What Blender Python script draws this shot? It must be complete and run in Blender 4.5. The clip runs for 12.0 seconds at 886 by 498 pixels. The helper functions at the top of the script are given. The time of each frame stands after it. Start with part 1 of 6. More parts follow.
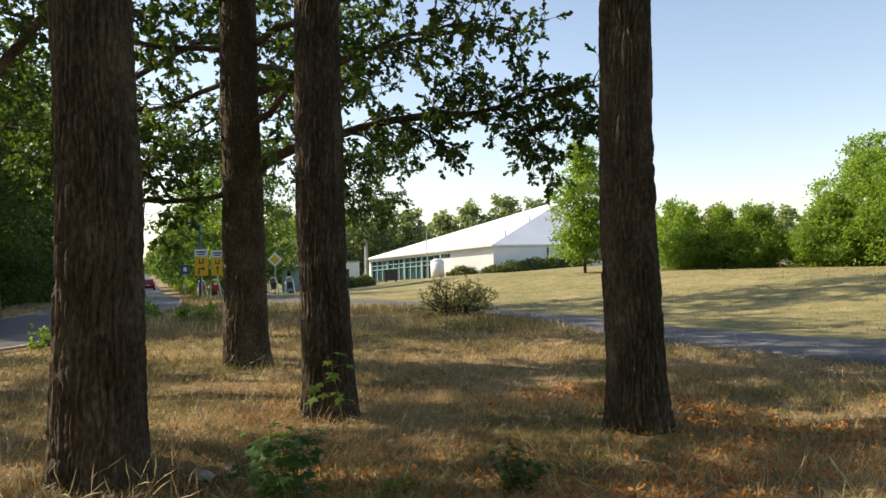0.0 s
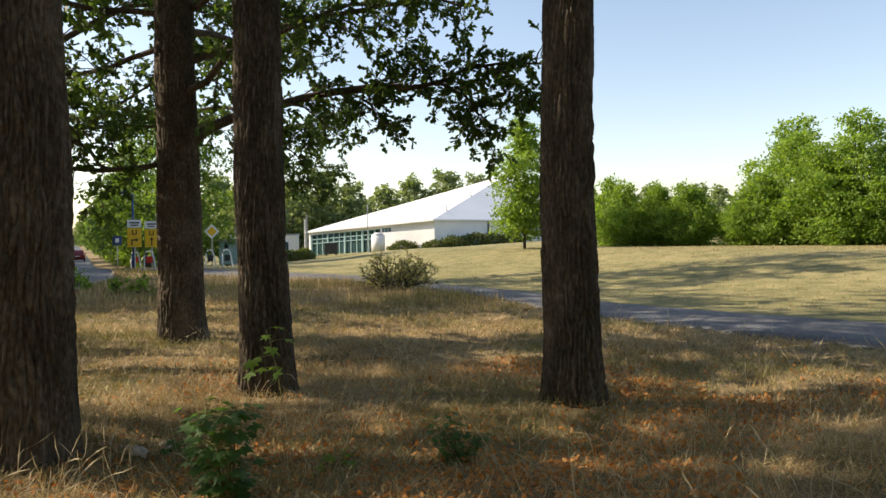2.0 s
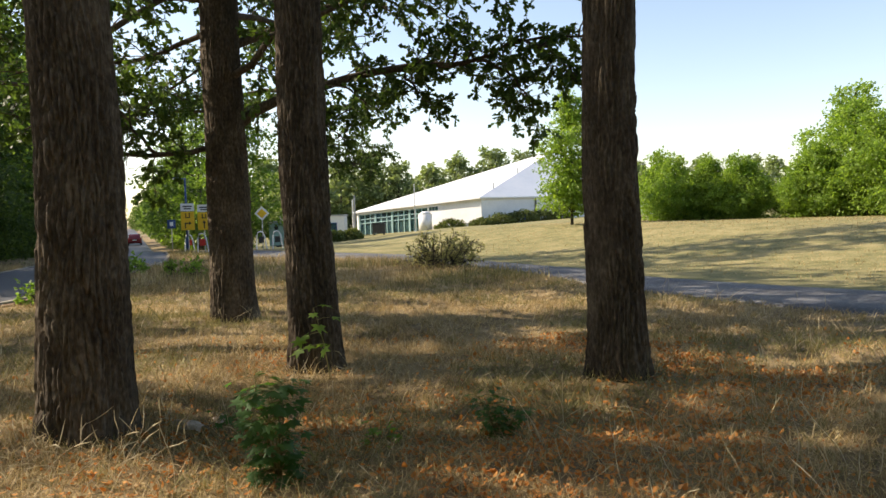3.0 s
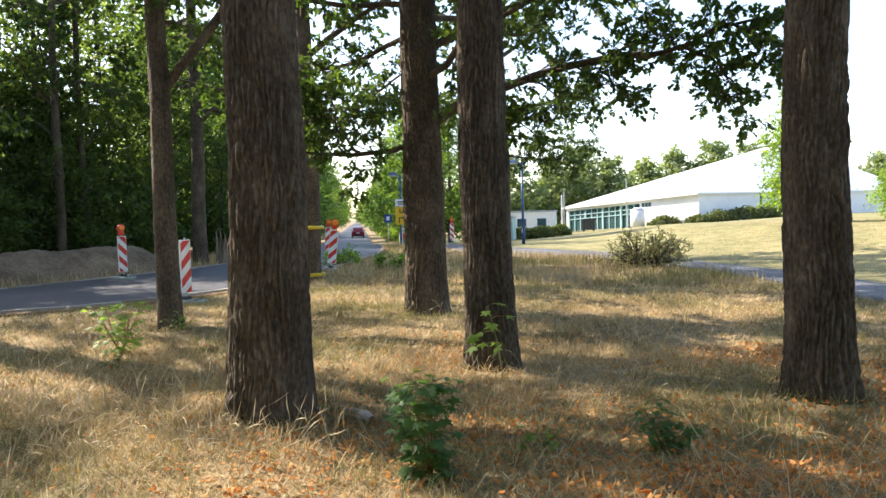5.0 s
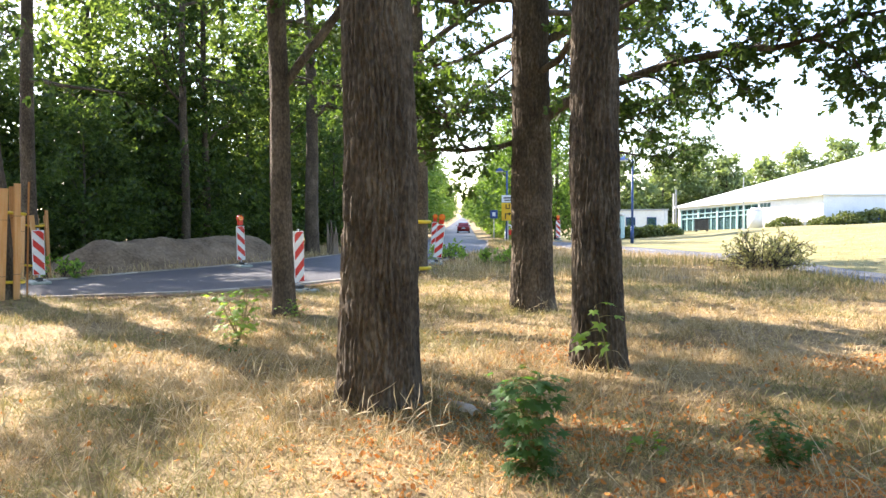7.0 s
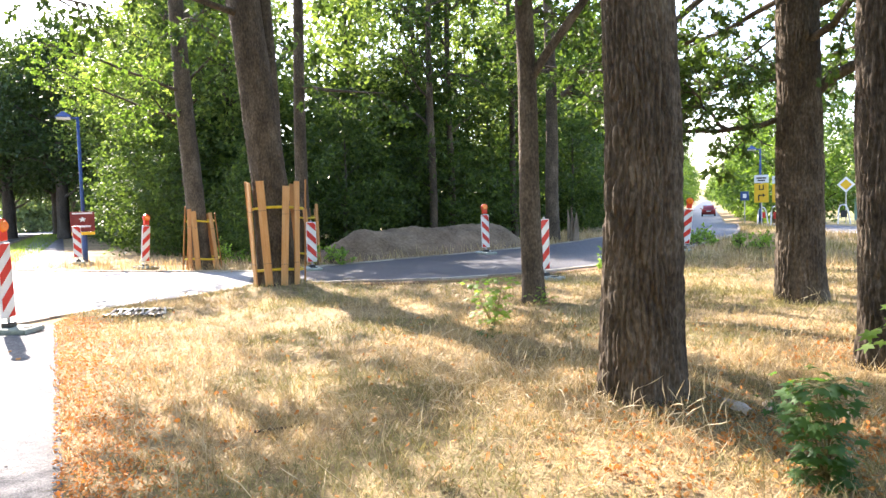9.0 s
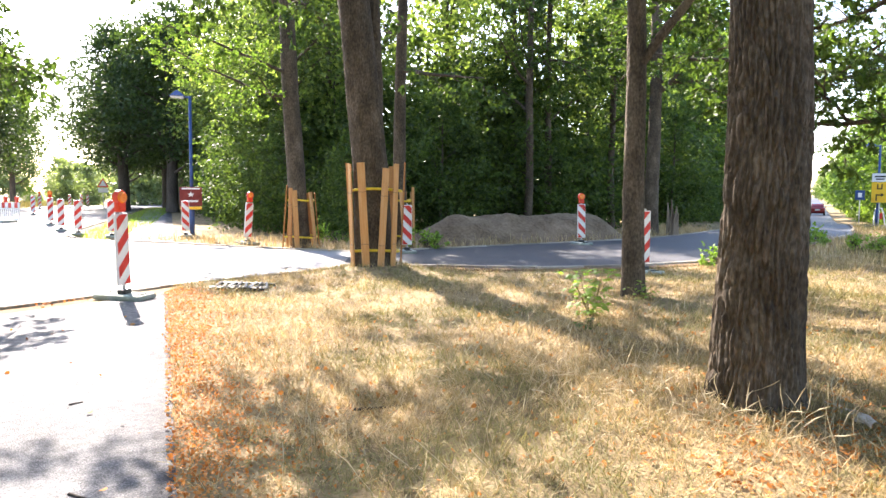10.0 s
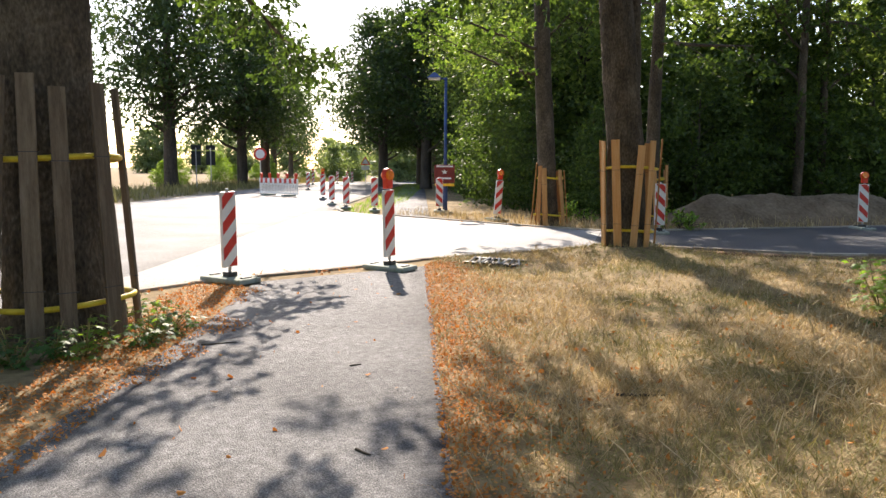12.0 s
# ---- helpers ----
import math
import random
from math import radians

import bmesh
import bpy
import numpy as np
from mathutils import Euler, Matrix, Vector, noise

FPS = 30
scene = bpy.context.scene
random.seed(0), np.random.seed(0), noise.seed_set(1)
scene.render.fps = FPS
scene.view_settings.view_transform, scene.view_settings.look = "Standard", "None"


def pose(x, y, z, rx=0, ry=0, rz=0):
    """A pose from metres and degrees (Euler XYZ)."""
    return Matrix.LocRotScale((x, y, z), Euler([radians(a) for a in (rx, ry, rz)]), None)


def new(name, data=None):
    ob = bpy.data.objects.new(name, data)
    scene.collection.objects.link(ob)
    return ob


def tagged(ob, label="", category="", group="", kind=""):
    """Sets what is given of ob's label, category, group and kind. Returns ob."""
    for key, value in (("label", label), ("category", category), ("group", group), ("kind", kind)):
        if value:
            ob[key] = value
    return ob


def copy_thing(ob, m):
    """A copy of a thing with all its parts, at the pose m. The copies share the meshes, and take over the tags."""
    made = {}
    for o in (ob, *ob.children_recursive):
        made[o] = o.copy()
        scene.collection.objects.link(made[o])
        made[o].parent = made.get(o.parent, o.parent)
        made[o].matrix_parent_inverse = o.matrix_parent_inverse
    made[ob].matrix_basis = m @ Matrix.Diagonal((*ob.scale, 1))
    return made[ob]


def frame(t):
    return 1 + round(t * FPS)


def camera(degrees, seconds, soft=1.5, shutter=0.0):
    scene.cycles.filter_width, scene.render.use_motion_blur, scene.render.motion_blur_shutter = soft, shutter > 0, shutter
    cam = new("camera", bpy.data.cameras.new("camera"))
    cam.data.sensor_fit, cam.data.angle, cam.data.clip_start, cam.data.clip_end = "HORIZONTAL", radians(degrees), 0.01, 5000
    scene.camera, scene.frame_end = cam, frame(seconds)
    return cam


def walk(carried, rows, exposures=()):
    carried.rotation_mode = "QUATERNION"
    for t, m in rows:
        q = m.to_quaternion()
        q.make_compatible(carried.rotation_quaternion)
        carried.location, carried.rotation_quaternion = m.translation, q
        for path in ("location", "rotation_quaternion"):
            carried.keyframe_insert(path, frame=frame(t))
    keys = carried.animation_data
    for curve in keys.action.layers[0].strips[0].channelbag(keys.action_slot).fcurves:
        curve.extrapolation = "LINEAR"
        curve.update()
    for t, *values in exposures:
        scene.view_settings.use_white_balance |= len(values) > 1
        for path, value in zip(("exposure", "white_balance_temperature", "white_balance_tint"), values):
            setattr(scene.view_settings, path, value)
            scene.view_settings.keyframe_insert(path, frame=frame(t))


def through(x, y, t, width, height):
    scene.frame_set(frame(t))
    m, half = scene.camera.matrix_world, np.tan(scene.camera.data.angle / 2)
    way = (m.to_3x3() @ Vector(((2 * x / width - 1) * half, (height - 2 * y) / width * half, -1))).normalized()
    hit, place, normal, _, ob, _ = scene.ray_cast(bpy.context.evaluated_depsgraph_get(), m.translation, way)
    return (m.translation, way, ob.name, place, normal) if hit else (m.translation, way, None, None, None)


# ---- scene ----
cam = camera(60.9, 12.0)
PATH = [
    (0.0, -0.002, 0.000, 1.479, 91.09, 1.53, 0.01),
    (0.5, 0.001, 0.019, 1.476, 90.22, 1.61, -2.09),
    (1.0, 0.001, 0.024, 1.477, 89.73, 1.18, -3.56),
    (1.5, -0.002, 0.013, 1.482, 89.60, 1.11, -4.01),
    (2.0, -0.003, 0.001, 1.484, 89.05, 0.83, -4.48),
    (2.5, -0.012, -0.020, 1.480, 88.46, 0.94, -4.87),
    (3.0, 0.041, -0.040, 1.473, 87.48, 1.92, -0.88),
    (3.5, 0.132, 0.015, 1.474, 87.61, 2.35, 3.83),
    (5.5, 0.369, 0.117, 1.491, 87.30, 0.89, 17.21),
    (6.0, 0.346, 0.110, 1.489, 86.84, 0.34, 18.38),
    (6.5, 0.341, 0.110, 1.483, 86.97, 0.28, 20.51),
    (8.5, 0.222, -0.014, 1.522, 87.86, 1.23, 35.42),
    (9.0, 0.178, -0.025, 1.530, 86.67, 1.75, 40.87),
    (9.5, 0.123, -0.037, 1.531, 85.71, 0.95, 43.52),
    (10.0, 0.040, -0.047, 1.515, 85.76, -0.30, 47.83),
    (10.5, -0.012, -0.066, 1.527, 85.44, -0.21, 51.81),
    (11.0, -0.049, -0.083, 1.519, 84.54, -0.33, 56.32),
    (11.5, -0.099, -0.112, 1.521, 83.43, -0.59, 59.44),
    (12.0, -0.114, -0.148, 1.524, 83.95, -0.39, 66.09)]
EXPOSURE = [(0.0, 0.62, 7350, 15), (2.5, 0.64, 7350, 15), (3.5, 1.0, 7050, 16), (5.5, 1.72, 6550, 16), (6.5, 2.03, 6500, 18), (8.5, 2.42, 6500, 21),
            (10.0, 2.34, 6500, 20), (11.0, 1.76, 6750, 19), (12.0, 1.16, 6850, 18)]
walk(cam, [(t, pose(*p)) for t, *p in PATH], EXPOSURE)

# ---- daylight ----
SUN_TO = Vector((-0.96, 0.27, 0.0)).normalized()
SUN_EL = radians(33)
world = bpy.data.worlds.new("sky")
scene.world = world
world.use_nodes = True
wn = world.node_tree.nodes
sky = wn.new("ShaderNodeTexSky")
sky.sky_type, sky.sun_disc = "NISHITA", False
sky.sun_elevation, sky.sun_rotation = SUN_EL, math.atan2(SUN_TO.x, SUN_TO.y)
sky.dust_density, sky.air_density = 0.8, 1.0
wn["Background"].inputs[1].default_value = 0.15
world.node_tree.links.new(sky.outputs[0], wn["Background"].inputs[0])
sun = new("sun", bpy.data.lights.new("sun", "SUN"))
sun.data.energy, sun.data.angle, sun.data.color = 5.0, radians(0.53), (1.0, 0.93, 0.8)
sun_dir = SUN_TO * math.cos(SUN_EL) + Vector((0, 0, math.sin(SUN_EL)))
sun.matrix_world = Matrix.Translation((0, 0, 40)) @ sun_dir.to_track_quat("Z", "Y").to_matrix().to_4x4()

# ---- materials ----
MATS = {}


def surface(name, colours, scale=6.0, rough=0.9, bump=0.2, bump_scale=60.0, stretch=(1, 1, 1), metal=0.0,
            fine=0.35, island=0.0, obj_random=0.0, glow=0.0, spec=0.3, wide=0.0):
    """Two noises mix the colours, a third gives fine relief."""
    if name in MATS:
        return MATS[name]
    m = bpy.data.materials.new(name)
    m.use_nodes = True
    nt, n = m.node_tree, m.node_tree.nodes
    b = n["Principled BSDF"]
    b.inputs["Roughness"].default_value, b.inputs["Metallic"].default_value = rough, metal
    b.inputs["Specular IOR Level"].default_value = spec
    tc, mp = n.new("ShaderNodeTexCoord"), n.new("ShaderNodeMapping")
    mp.inputs["Scale"].default_value = stretch
    nt.links.new(tc.outputs["Object"], mp.inputs[0])
    big, small, rel = (n.new("ShaderNodeTexNoise") for _ in range(3))
    for node, s, d in ((big, scale, 4), (small, scale * 9, 3), (rel, bump_scale, 4)):
        node.inputs["Scale"].default_value, node.inputs["Detail"].default_value = s, d
        nt.links.new(mp.outputs[0], node.inputs["Vector"])
    mixer = n.new("ShaderNodeMath")
    mixer.operation = "MULTIPLY_ADD"
    mixer.inputs[1].default_value = fine
    add = n.new("ShaderNodeMath")
    add.operation = "MULTIPLY"
    add.inputs[1].default_value = 1 - fine
    nt.links.new(big.outputs[0], add.inputs[0])
    nt.links.new(small.outputs[0], mixer.inputs[0])
    nt.links.new(add.outputs[0], mixer.inputs[2])
    value = mixer.outputs[0]
    if wide:
        stain, k, sub = n.new("ShaderNodeTexNoise"), n.new("ShaderNodeMath"), n.new("ShaderNodeMath")
        stain.inputs["Scale"].default_value, stain.inputs["Detail"].default_value = 0.55, 6
        nt.links.new(tc.outputs["Object"], stain.inputs["Vector"])
        sub.operation, k.operation = "SUBTRACT", "MULTIPLY_ADD"
        sub.inputs[1].default_value, k.inputs[1].default_value = 0.5, wide
        nt.links.new(stain.outputs[0], sub.inputs[0])
        nt.links.new(sub.outputs[0], k.inputs[0])
        nt.links.new(value, k.inputs[2])
        value = k.outputs[0]
    for amount, node, out in ((island, "ShaderNodeNewGeometry", "Random Per Island"), (obj_random, "ShaderNodeObjectInfo", "Random")):
        if amount:
            src, k = n.new(node), n.new("ShaderNodeMath")
            k.operation = "MULTIPLY_ADD"
            k.inputs[1].default_value = amount
            sub = n.new("ShaderNodeMath")
            sub.operation = "SUBTRACT"
            sub.inputs[1].default_value = 0.5
            nt.links.new(src.outputs[out], sub.inputs[0])
            nt.links.new(sub.outputs[0], k.inputs[0])
            nt.links.new(value, k.inputs[2])
            value = k.outputs[0]
    ramp = n.new("ShaderNodeValToRGB")
    el = ramp.color_ramp.elements
    for i, c in enumerate(colours):
        at = 0.32 + 0.36 * i / max(1, len(colours) - 1)
        e = el[i] if i < 2 else el.new(at)
        e.position, e.color = at, (*c, 1)
    nt.links.new(value, ramp.inputs[0])
    nt.links.new(ramp.outputs[0], b.inputs["Base Color"])
    if bump:
        bp = n.new("ShaderNodeBump")
        bp.inputs["Strength"].default_value, bp.inputs["Distance"].default_value = bump, 0.02
        nt.links.new(rel.outputs[0], bp.inputs["Height"])
        nt.links.new(bp.outputs[0], b.inputs["Normal"])
    if glow:
        b.inputs["Emission Strength"].default_value = glow
        nt.links.new(ramp.outputs[0], b.inputs["Emission Color"])
    MATS[name] = m
    return m


def foliage(name, colours, through=0.45, rough=0.55, tint=(2.0, 2.0, 0.9)):
    """Thin leaves: each takes its own shade and lets light through."""
    if name in MATS:
        return MATS[name]
    m = bpy.data.materials.new(name)
    m.use_nodes = True
    nt, n = m.node_tree, m.node_tree.nodes
    b = n["Principled BSDF"]
    b.inputs["Roughness"].default_value = rough
    b.inputs["Specular IOR Level"].default_value = 0.3
    geo, tc, ns = n.new("ShaderNodeNewGeometry"), n.new("ShaderNodeTexCoord"), n.new("ShaderNodeTexNoise")
    ns.inputs["Scale"].default_value = 0.9
    nt.links.new(tc.outputs["Object"], ns.inputs["Vector"])
    mix = n.new("ShaderNodeMath")
    mix.operation = "MULTIPLY_ADD"
    mix.inputs[1].default_value = 0.6
    half = n.new("ShaderNodeMath")
    half.operation = "MULTIPLY"
    half.inputs[1].default_value = 0.4
    nt.links.new(ns.outputs[0], half.inputs[0])
    nt.links.new(geo.outputs["Random Per Island"], mix.inputs[0])
    nt.links.new(half.outputs[0], mix.inputs[2])
    ramp = n.new("ShaderNodeValToRGB")
    el = ramp.color_ramp.elements
    for i, c in enumerate(colours):
        at = 0.1 + 0.8 * i / max(1, len(colours) - 1)
        e = el[i] if i < 2 else el.new(at)
        e.position, e.color = at, (*c, 1)
    nt.links.new(mix.outputs[0], ramp.inputs[0])
    tr, sh = n.new("ShaderNodeBsdfTranslucent"), n.new("ShaderNodeMixShader")
    bright = n.new("ShaderNodeMix")
    bright.data_type, bright.blend_type = "RGBA", "MULTIPLY"
    bright.inputs[0].default_value = 1.0
    bright.inputs[7].default_value = (*tint, 1)
    nt.links.new(ramp.outputs[0], bright.inputs[6])
    nt.links.new(ramp.outputs[0], b.inputs["Base Color"])
    nt.links.new(bright.outputs[2], tr.inputs[0])
    sh.inputs[0].default_value = through
    nt.links.new(b.outputs[0], sh.inputs[1])
    nt.links.new(tr.outputs[0], sh.inputs[2])
    nt.links.new(sh.outputs[0], n["Material Output"].inputs[0])
    MATS[name] = m
    return m


BARK = surface("oak_bark", [(0.028, 0.021, 0.014), (0.084, 0.064, 0.043), (0.185, 0.148, 0.104)], 4.0, 0.95, 0.6, 60, (1, 1, 0.5), fine=0.5)
BARK_DARK = surface("forest_bark", [(0.03, 0.025, 0.02), (0.075, 0.06, 0.045), (0.13, 0.11, 0.09)], 3.0, 0.95, 0.8, 22, (1, 1, 0.25), fine=0.5)
OAK_LEAF = foliage("oak_leaf", [(0.03, 0.055, 0.016), (0.055, 0.095, 0.025), (0.10, 0.16, 0.035)], 0.36)
# light in the wood is put into colour: shaded undergrowth darker, lit crowns lighter
SHADED_LEAF = foliage("shaded_under_leaf", [(0.026, 0.047, 0.017), (0.055, 0.09, 0.028), (0.115, 0.17, 0.046)], 0.5)
LIT_CROWN_LEAF = foliage("lit_crown_leaf", [(0.06, 0.095, 0.03), (0.11, 0.16, 0.045), (0.21, 0.27, 0.075)], 0.56, 0.55, (1.8, 1.8, 0.95))
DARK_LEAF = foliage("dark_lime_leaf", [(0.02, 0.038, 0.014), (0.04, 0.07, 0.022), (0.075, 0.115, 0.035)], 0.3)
AVENUE_LEAF = foliage("avenue_leaf", [(0.05, 0.095, 0.02), (0.09, 0.155, 0.034), (0.155, 0.23, 0.05)], 0.45)
BRIGHT_LEAF = foliage("sunny_leaf", [(0.085, 0.15, 0.026), (0.155, 0.245, 0.046), (0.26, 0.355, 0.07)])
# distance haze is mixed into this leaf colour as a paler, greyer green
HAZED_LEAF = foliage("hazed_far_leaf", [(0.10, 0.135, 0.07), (0.155, 0.20, 0.095), (0.22, 0.27, 0.13)], 0.4)
SOIL = surface("dry_ground", [(0.14, 0.10, 0.052), (0.27, 0.195, 0.10), (0.40, 0.30, 0.155)], 0.9, 1.0, 0.8, 45, fine=0.55, wide=0.3)
LAWN = surface("dry_lawn", [(0.13, 0.135, 0.05), (0.24, 0.215, 0.09), (0.36, 0.30, 0.14)], 2.2, 1.0, 0.8, 60, fine=0.5, wide=0.5)
STRAW = foliage("straw_grass", [(0.185, 0.128, 0.052), (0.44, 0.322, 0.15), (0.70, 0.565, 0.335)], 0.22, 0.7, (1.4, 1.35, 1.1))
GREEN_GRASS = foliage("green_grass", [(0.12, 0.117, 0.042), (0.235, 0.21, 0.078), (0.40, 0.335, 0.145)], 0.2, 0.7, (1.4, 1.4, 1.0))
LITTER = foliage("fallen_leaf", [(0.34, 0.115, 0.022), (0.57, 0.235, 0.052), (0.66, 0.365, 0.135)], 0.2, 0.8, (1.5, 1.2, 0.9))
OLD_ASPHALT = surface("old_asphalt", [(0.19, 0.185, 0.175), (0.29, 0.28, 0.265), (0.37, 0.36, 0.34)], 24, 0.75, 0.6, 150, fine=0.5, spec=0.5, wide=0.5)
STREET_ASPHALT = surface("street_asphalt", [(0.09, 0.088, 0.085), (0.16, 0.156, 0.15), (0.23, 0.225, 0.215)], 24, 0.75, 0.6, 150, fine=0.5, spec=0.45, wide=0.7)
PATH_ASPHALT = surface("path_asphalt", [(0.04, 0.04, 0.042), (0.125, 0.125, 0.127), (0.30, 0.30, 0.30)], 13, 0.8, 1.0, 110, fine=0.68, spec=0.45, wide=0.35)
NEW_ASPHALT = surface("new_asphalt", [(0.035, 0.036, 0.04), (0.055, 0.056, 0.06), (0.085, 0.085, 0.088)], 26, 0.6, 0.6, 150, fine=0.5, wide=0.4, spec=0.5)
KERB = surface("concrete_kerb", [(0.22, 0.19, 0.15), (0.34, 0.30, 0.24), (0.46, 0.42, 0.35)], 3.0, 0.9, 0.4, 60, obj_random=0.3)
HEAP = surface("heap_soil", [(0.09, 0.062, 0.034), (0.18, 0.128, 0.078), (0.28, 0.205, 0.13)], 1.4, 1.0, 1.0, 18, fine=0.5)
DUG_SOIL = surface("dug_red_soil", [(0.10, 0.055, 0.03), (0.19, 0.11, 0.062), (0.30, 0.19, 0.115)], 3.0, 1.0, 1.0, 30, fine=0.5)
WHITE = surface("white_render", [(0.72, 0.72, 0.71), (0.80, 0.80, 0.79), (0.84, 0.84, 0.83)], 0.6, 0.8, 0.1, 30)
ROOF = surface("white_roof_sheet", [(0.74, 0.75, 0.76), (0.80, 0.81, 0.82), (0.85, 0.85, 0.85)], 0.3, 0.5, 0.05, 20)
TEAL = surface("teal_frame_paint", [(0.24, 0.40, 0.39), (0.31, 0.47, 0.46), (0.38, 0.53, 0.52)], 5, 0.5, 0.05)
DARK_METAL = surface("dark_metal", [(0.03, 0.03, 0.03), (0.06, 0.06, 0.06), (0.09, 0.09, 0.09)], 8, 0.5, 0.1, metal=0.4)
RED = surface("red_reflective", [(0.50, 0.025, 0.02), (0.62, 0.045, 0.03), (0.68, 0.07, 0.05)], 7, 0.45, 0.05)
PANEL_WHITE = surface("white_reflective", [(0.62, 0.60, 0.57), (0.76, 0.75, 0.72), (0.82, 0.81, 0.79)], 6, 0.45, 0.05)
GALV = surface("galvanised_steel", [(0.32, 0.33, 0.34), (0.45, 0.46, 0.47), (0.55, 0.55, 0.55)], 12, 0.45, 0.05, metal=0.7)
FOOT = surface("recycled_foot", [(0.20, 0.24, 0.20), (0.32, 0.36, 0.31), (0.42, 0.45, 0.40)], 9, 0.85, 0.3, 70)
LIGHT_RED = surface("red_lamp_shell", [(0.60, 0.03, 0.015), (0.72, 0.05, 0.02), (0.78, 0.09, 0.03)], 8, 0.3, 0.0)
AMBER = surface("amber_lens", [(0.80, 0.16, 0.015), (0.9, 0.23, 0.02), (0.95, 0.30, 0.03)], 20, 0.2, 0.2, 120, spec=0.6)
PLANK = surface("raw_plank", [(0.40, 0.18, 0.06), (0.54, 0.275, 0.10), (0.62, 0.37, 0.17)], 4, 0.8, 0.3, 40, (6, 6, 0.5), obj_random=0.35)
PLANK_GREY = surface("weathered_plank", [(0.12, 0.085, 0.055), (0.20, 0.15, 0.10), (0.29, 0.225, 0.16)], 4, 0.85, 0.4, 40, (6, 6, 0.5), obj_random=0.25)
YELLOW_PIPE = surface("yellow_pipe", [(0.45, 0.32, 0.02), (0.65, 0.47, 0.03), (0.75, 0.56, 0.06)], 9, 0.5, 0.2, 40)
BLUE_PAINT = surface("blue_paint", [(0.025, 0.05, 0.14), (0.035, 0.075, 0.20), (0.05, 0.10, 0.26)], 6, 0.4, 0.05)
SIGN_YELLOW = surface("yellow_sign", [(0.72, 0.40, 0.02), (0.82, 0.48, 0.03), (0.86, 0.54, 0.05)], 4, 0.5, 0.0)
SIGN_WHITE = surface("white_sign", [(0.70, 0.70, 0.69), (0.78, 0.78, 0.77), (0.82, 0.82, 0.81)], 4, 0.5, 0.0)
SIGN_BLACK = surface("black_sign_print", [(0.015, 0.015, 0.015), (0.025, 0.025, 0.025), (0.04, 0.04, 0.04)], 4, 0.6, 0.0)
SIGN_GREY = surface("sign_back_grey", [(0.20, 0.21, 0.21), (0.28, 0.29, 0.29), (0.34, 0.35, 0.35)], 4, 0.6, 0.0, metal=0.3)
MAROON = surface("maroon_poster", [(0.13, 0.02, 0.02), (0.19, 0.03, 0.025), (0.25, 0.05, 0.04)], 5, 0.5, 0.0)


def glass(name, colour, rough=0.05):
    m = bpy.data.materials.new(name)
    m.use_nodes = True
    b = m.node_tree.nodes["Principled BSDF"]
    b.inputs["Base Color"].default_value = (*colour, 1)
    b.inputs["Roughness"].default_value = rough
    b.inputs["Transmission Weight"].default_value = 0.6
    return m


PANE = glass("tinted_glass", (0.10, 0.20, 0.21))

# ---- mesh helpers ----
TABLE = np.random.RandomState(7).rand(64, 64)


def vn(x, y, seed=0):
    """Smooth value noise in the plane, 0 to 1, vectorised."""
    x, y = np.asarray(x, float) + seed * 17.3, np.asarray(y, float) + seed * 9.7
    i, j = np.floor(x).astype(int), np.floor(y).astype(int)
    u, v = x - i, y - j
    u, v = u * u * (3 - 2 * u), v * v * (3 - 2 * v)
    t = lambda a, b: TABLE[a % 64, b % 64]
    return (t(i, j) * (1 - u) + t(i + 1, j) * u) * (1 - v) + (t(i, j + 1) * (1 - u) + t(i + 1, j + 1) * u) * v


def smooth(a, b, x):
    s = np.clip((np.asarray(x, float) - a) / (b - a), 0, 1)
    return s * s * (3 - 2 * s)


def mesh_from(name, verts, faces, material, smooth_shade=True):
    """A mesh from vertex array and a face array of one size or a list of faces."""
    me = bpy.data.meshes.new(name)
    v = np.asarray(verts, np.float32)
    if isinstance(faces, np.ndarray):
        nf, k = faces.shape
        me.vertices.add(len(v))
        me.vertices.foreach_set("co", v.ravel())
        me.loops.add(nf * k)
        me.loops.foreach_set("vertex_index", faces.astype(np.int32).ravel())
        me.polygons.add(nf)
        me.polygons.foreach_set("loop_start", np.arange(0, nf * k, k, dtype=np.int32))
        me.update(calc_edges=True)
    else:
        me.from_pydata(v.tolist(), [], faces)
        me.update()
    if smooth_shade:
        me.polygons.foreach_set("use_smooth", np.ones(len(me.polygons), dtype=bool))
    me.materials.append(material)
    return me


def put(name, me, parent=None, label="", m=None):
    ob = new(name, me)
    if parent is not None:
        ob.parent = parent
    if m is not None:
        ob.matrix_basis = m
    if label:
        ob["label"] = label
    return ob


def part(name, bm, material, parent=None, label="", m=None, flat=True):
    me = bpy.data.meshes.new(name)
    bm.normal_update()
    bm.to_mesh(me)
    bm.free()
    if not flat:
        me.polygons.foreach_set("use_smooth", np.ones(len(me.polygons), dtype=bool))
    me.materials.append(material)
    return put(name, me, parent, label, m)


def thing(name, m, label, category, group=""):
    ob = new(name)
    ob.empty_display_size = 0.2
    ob.matrix_basis = m
    return tagged(ob, label, category, group)


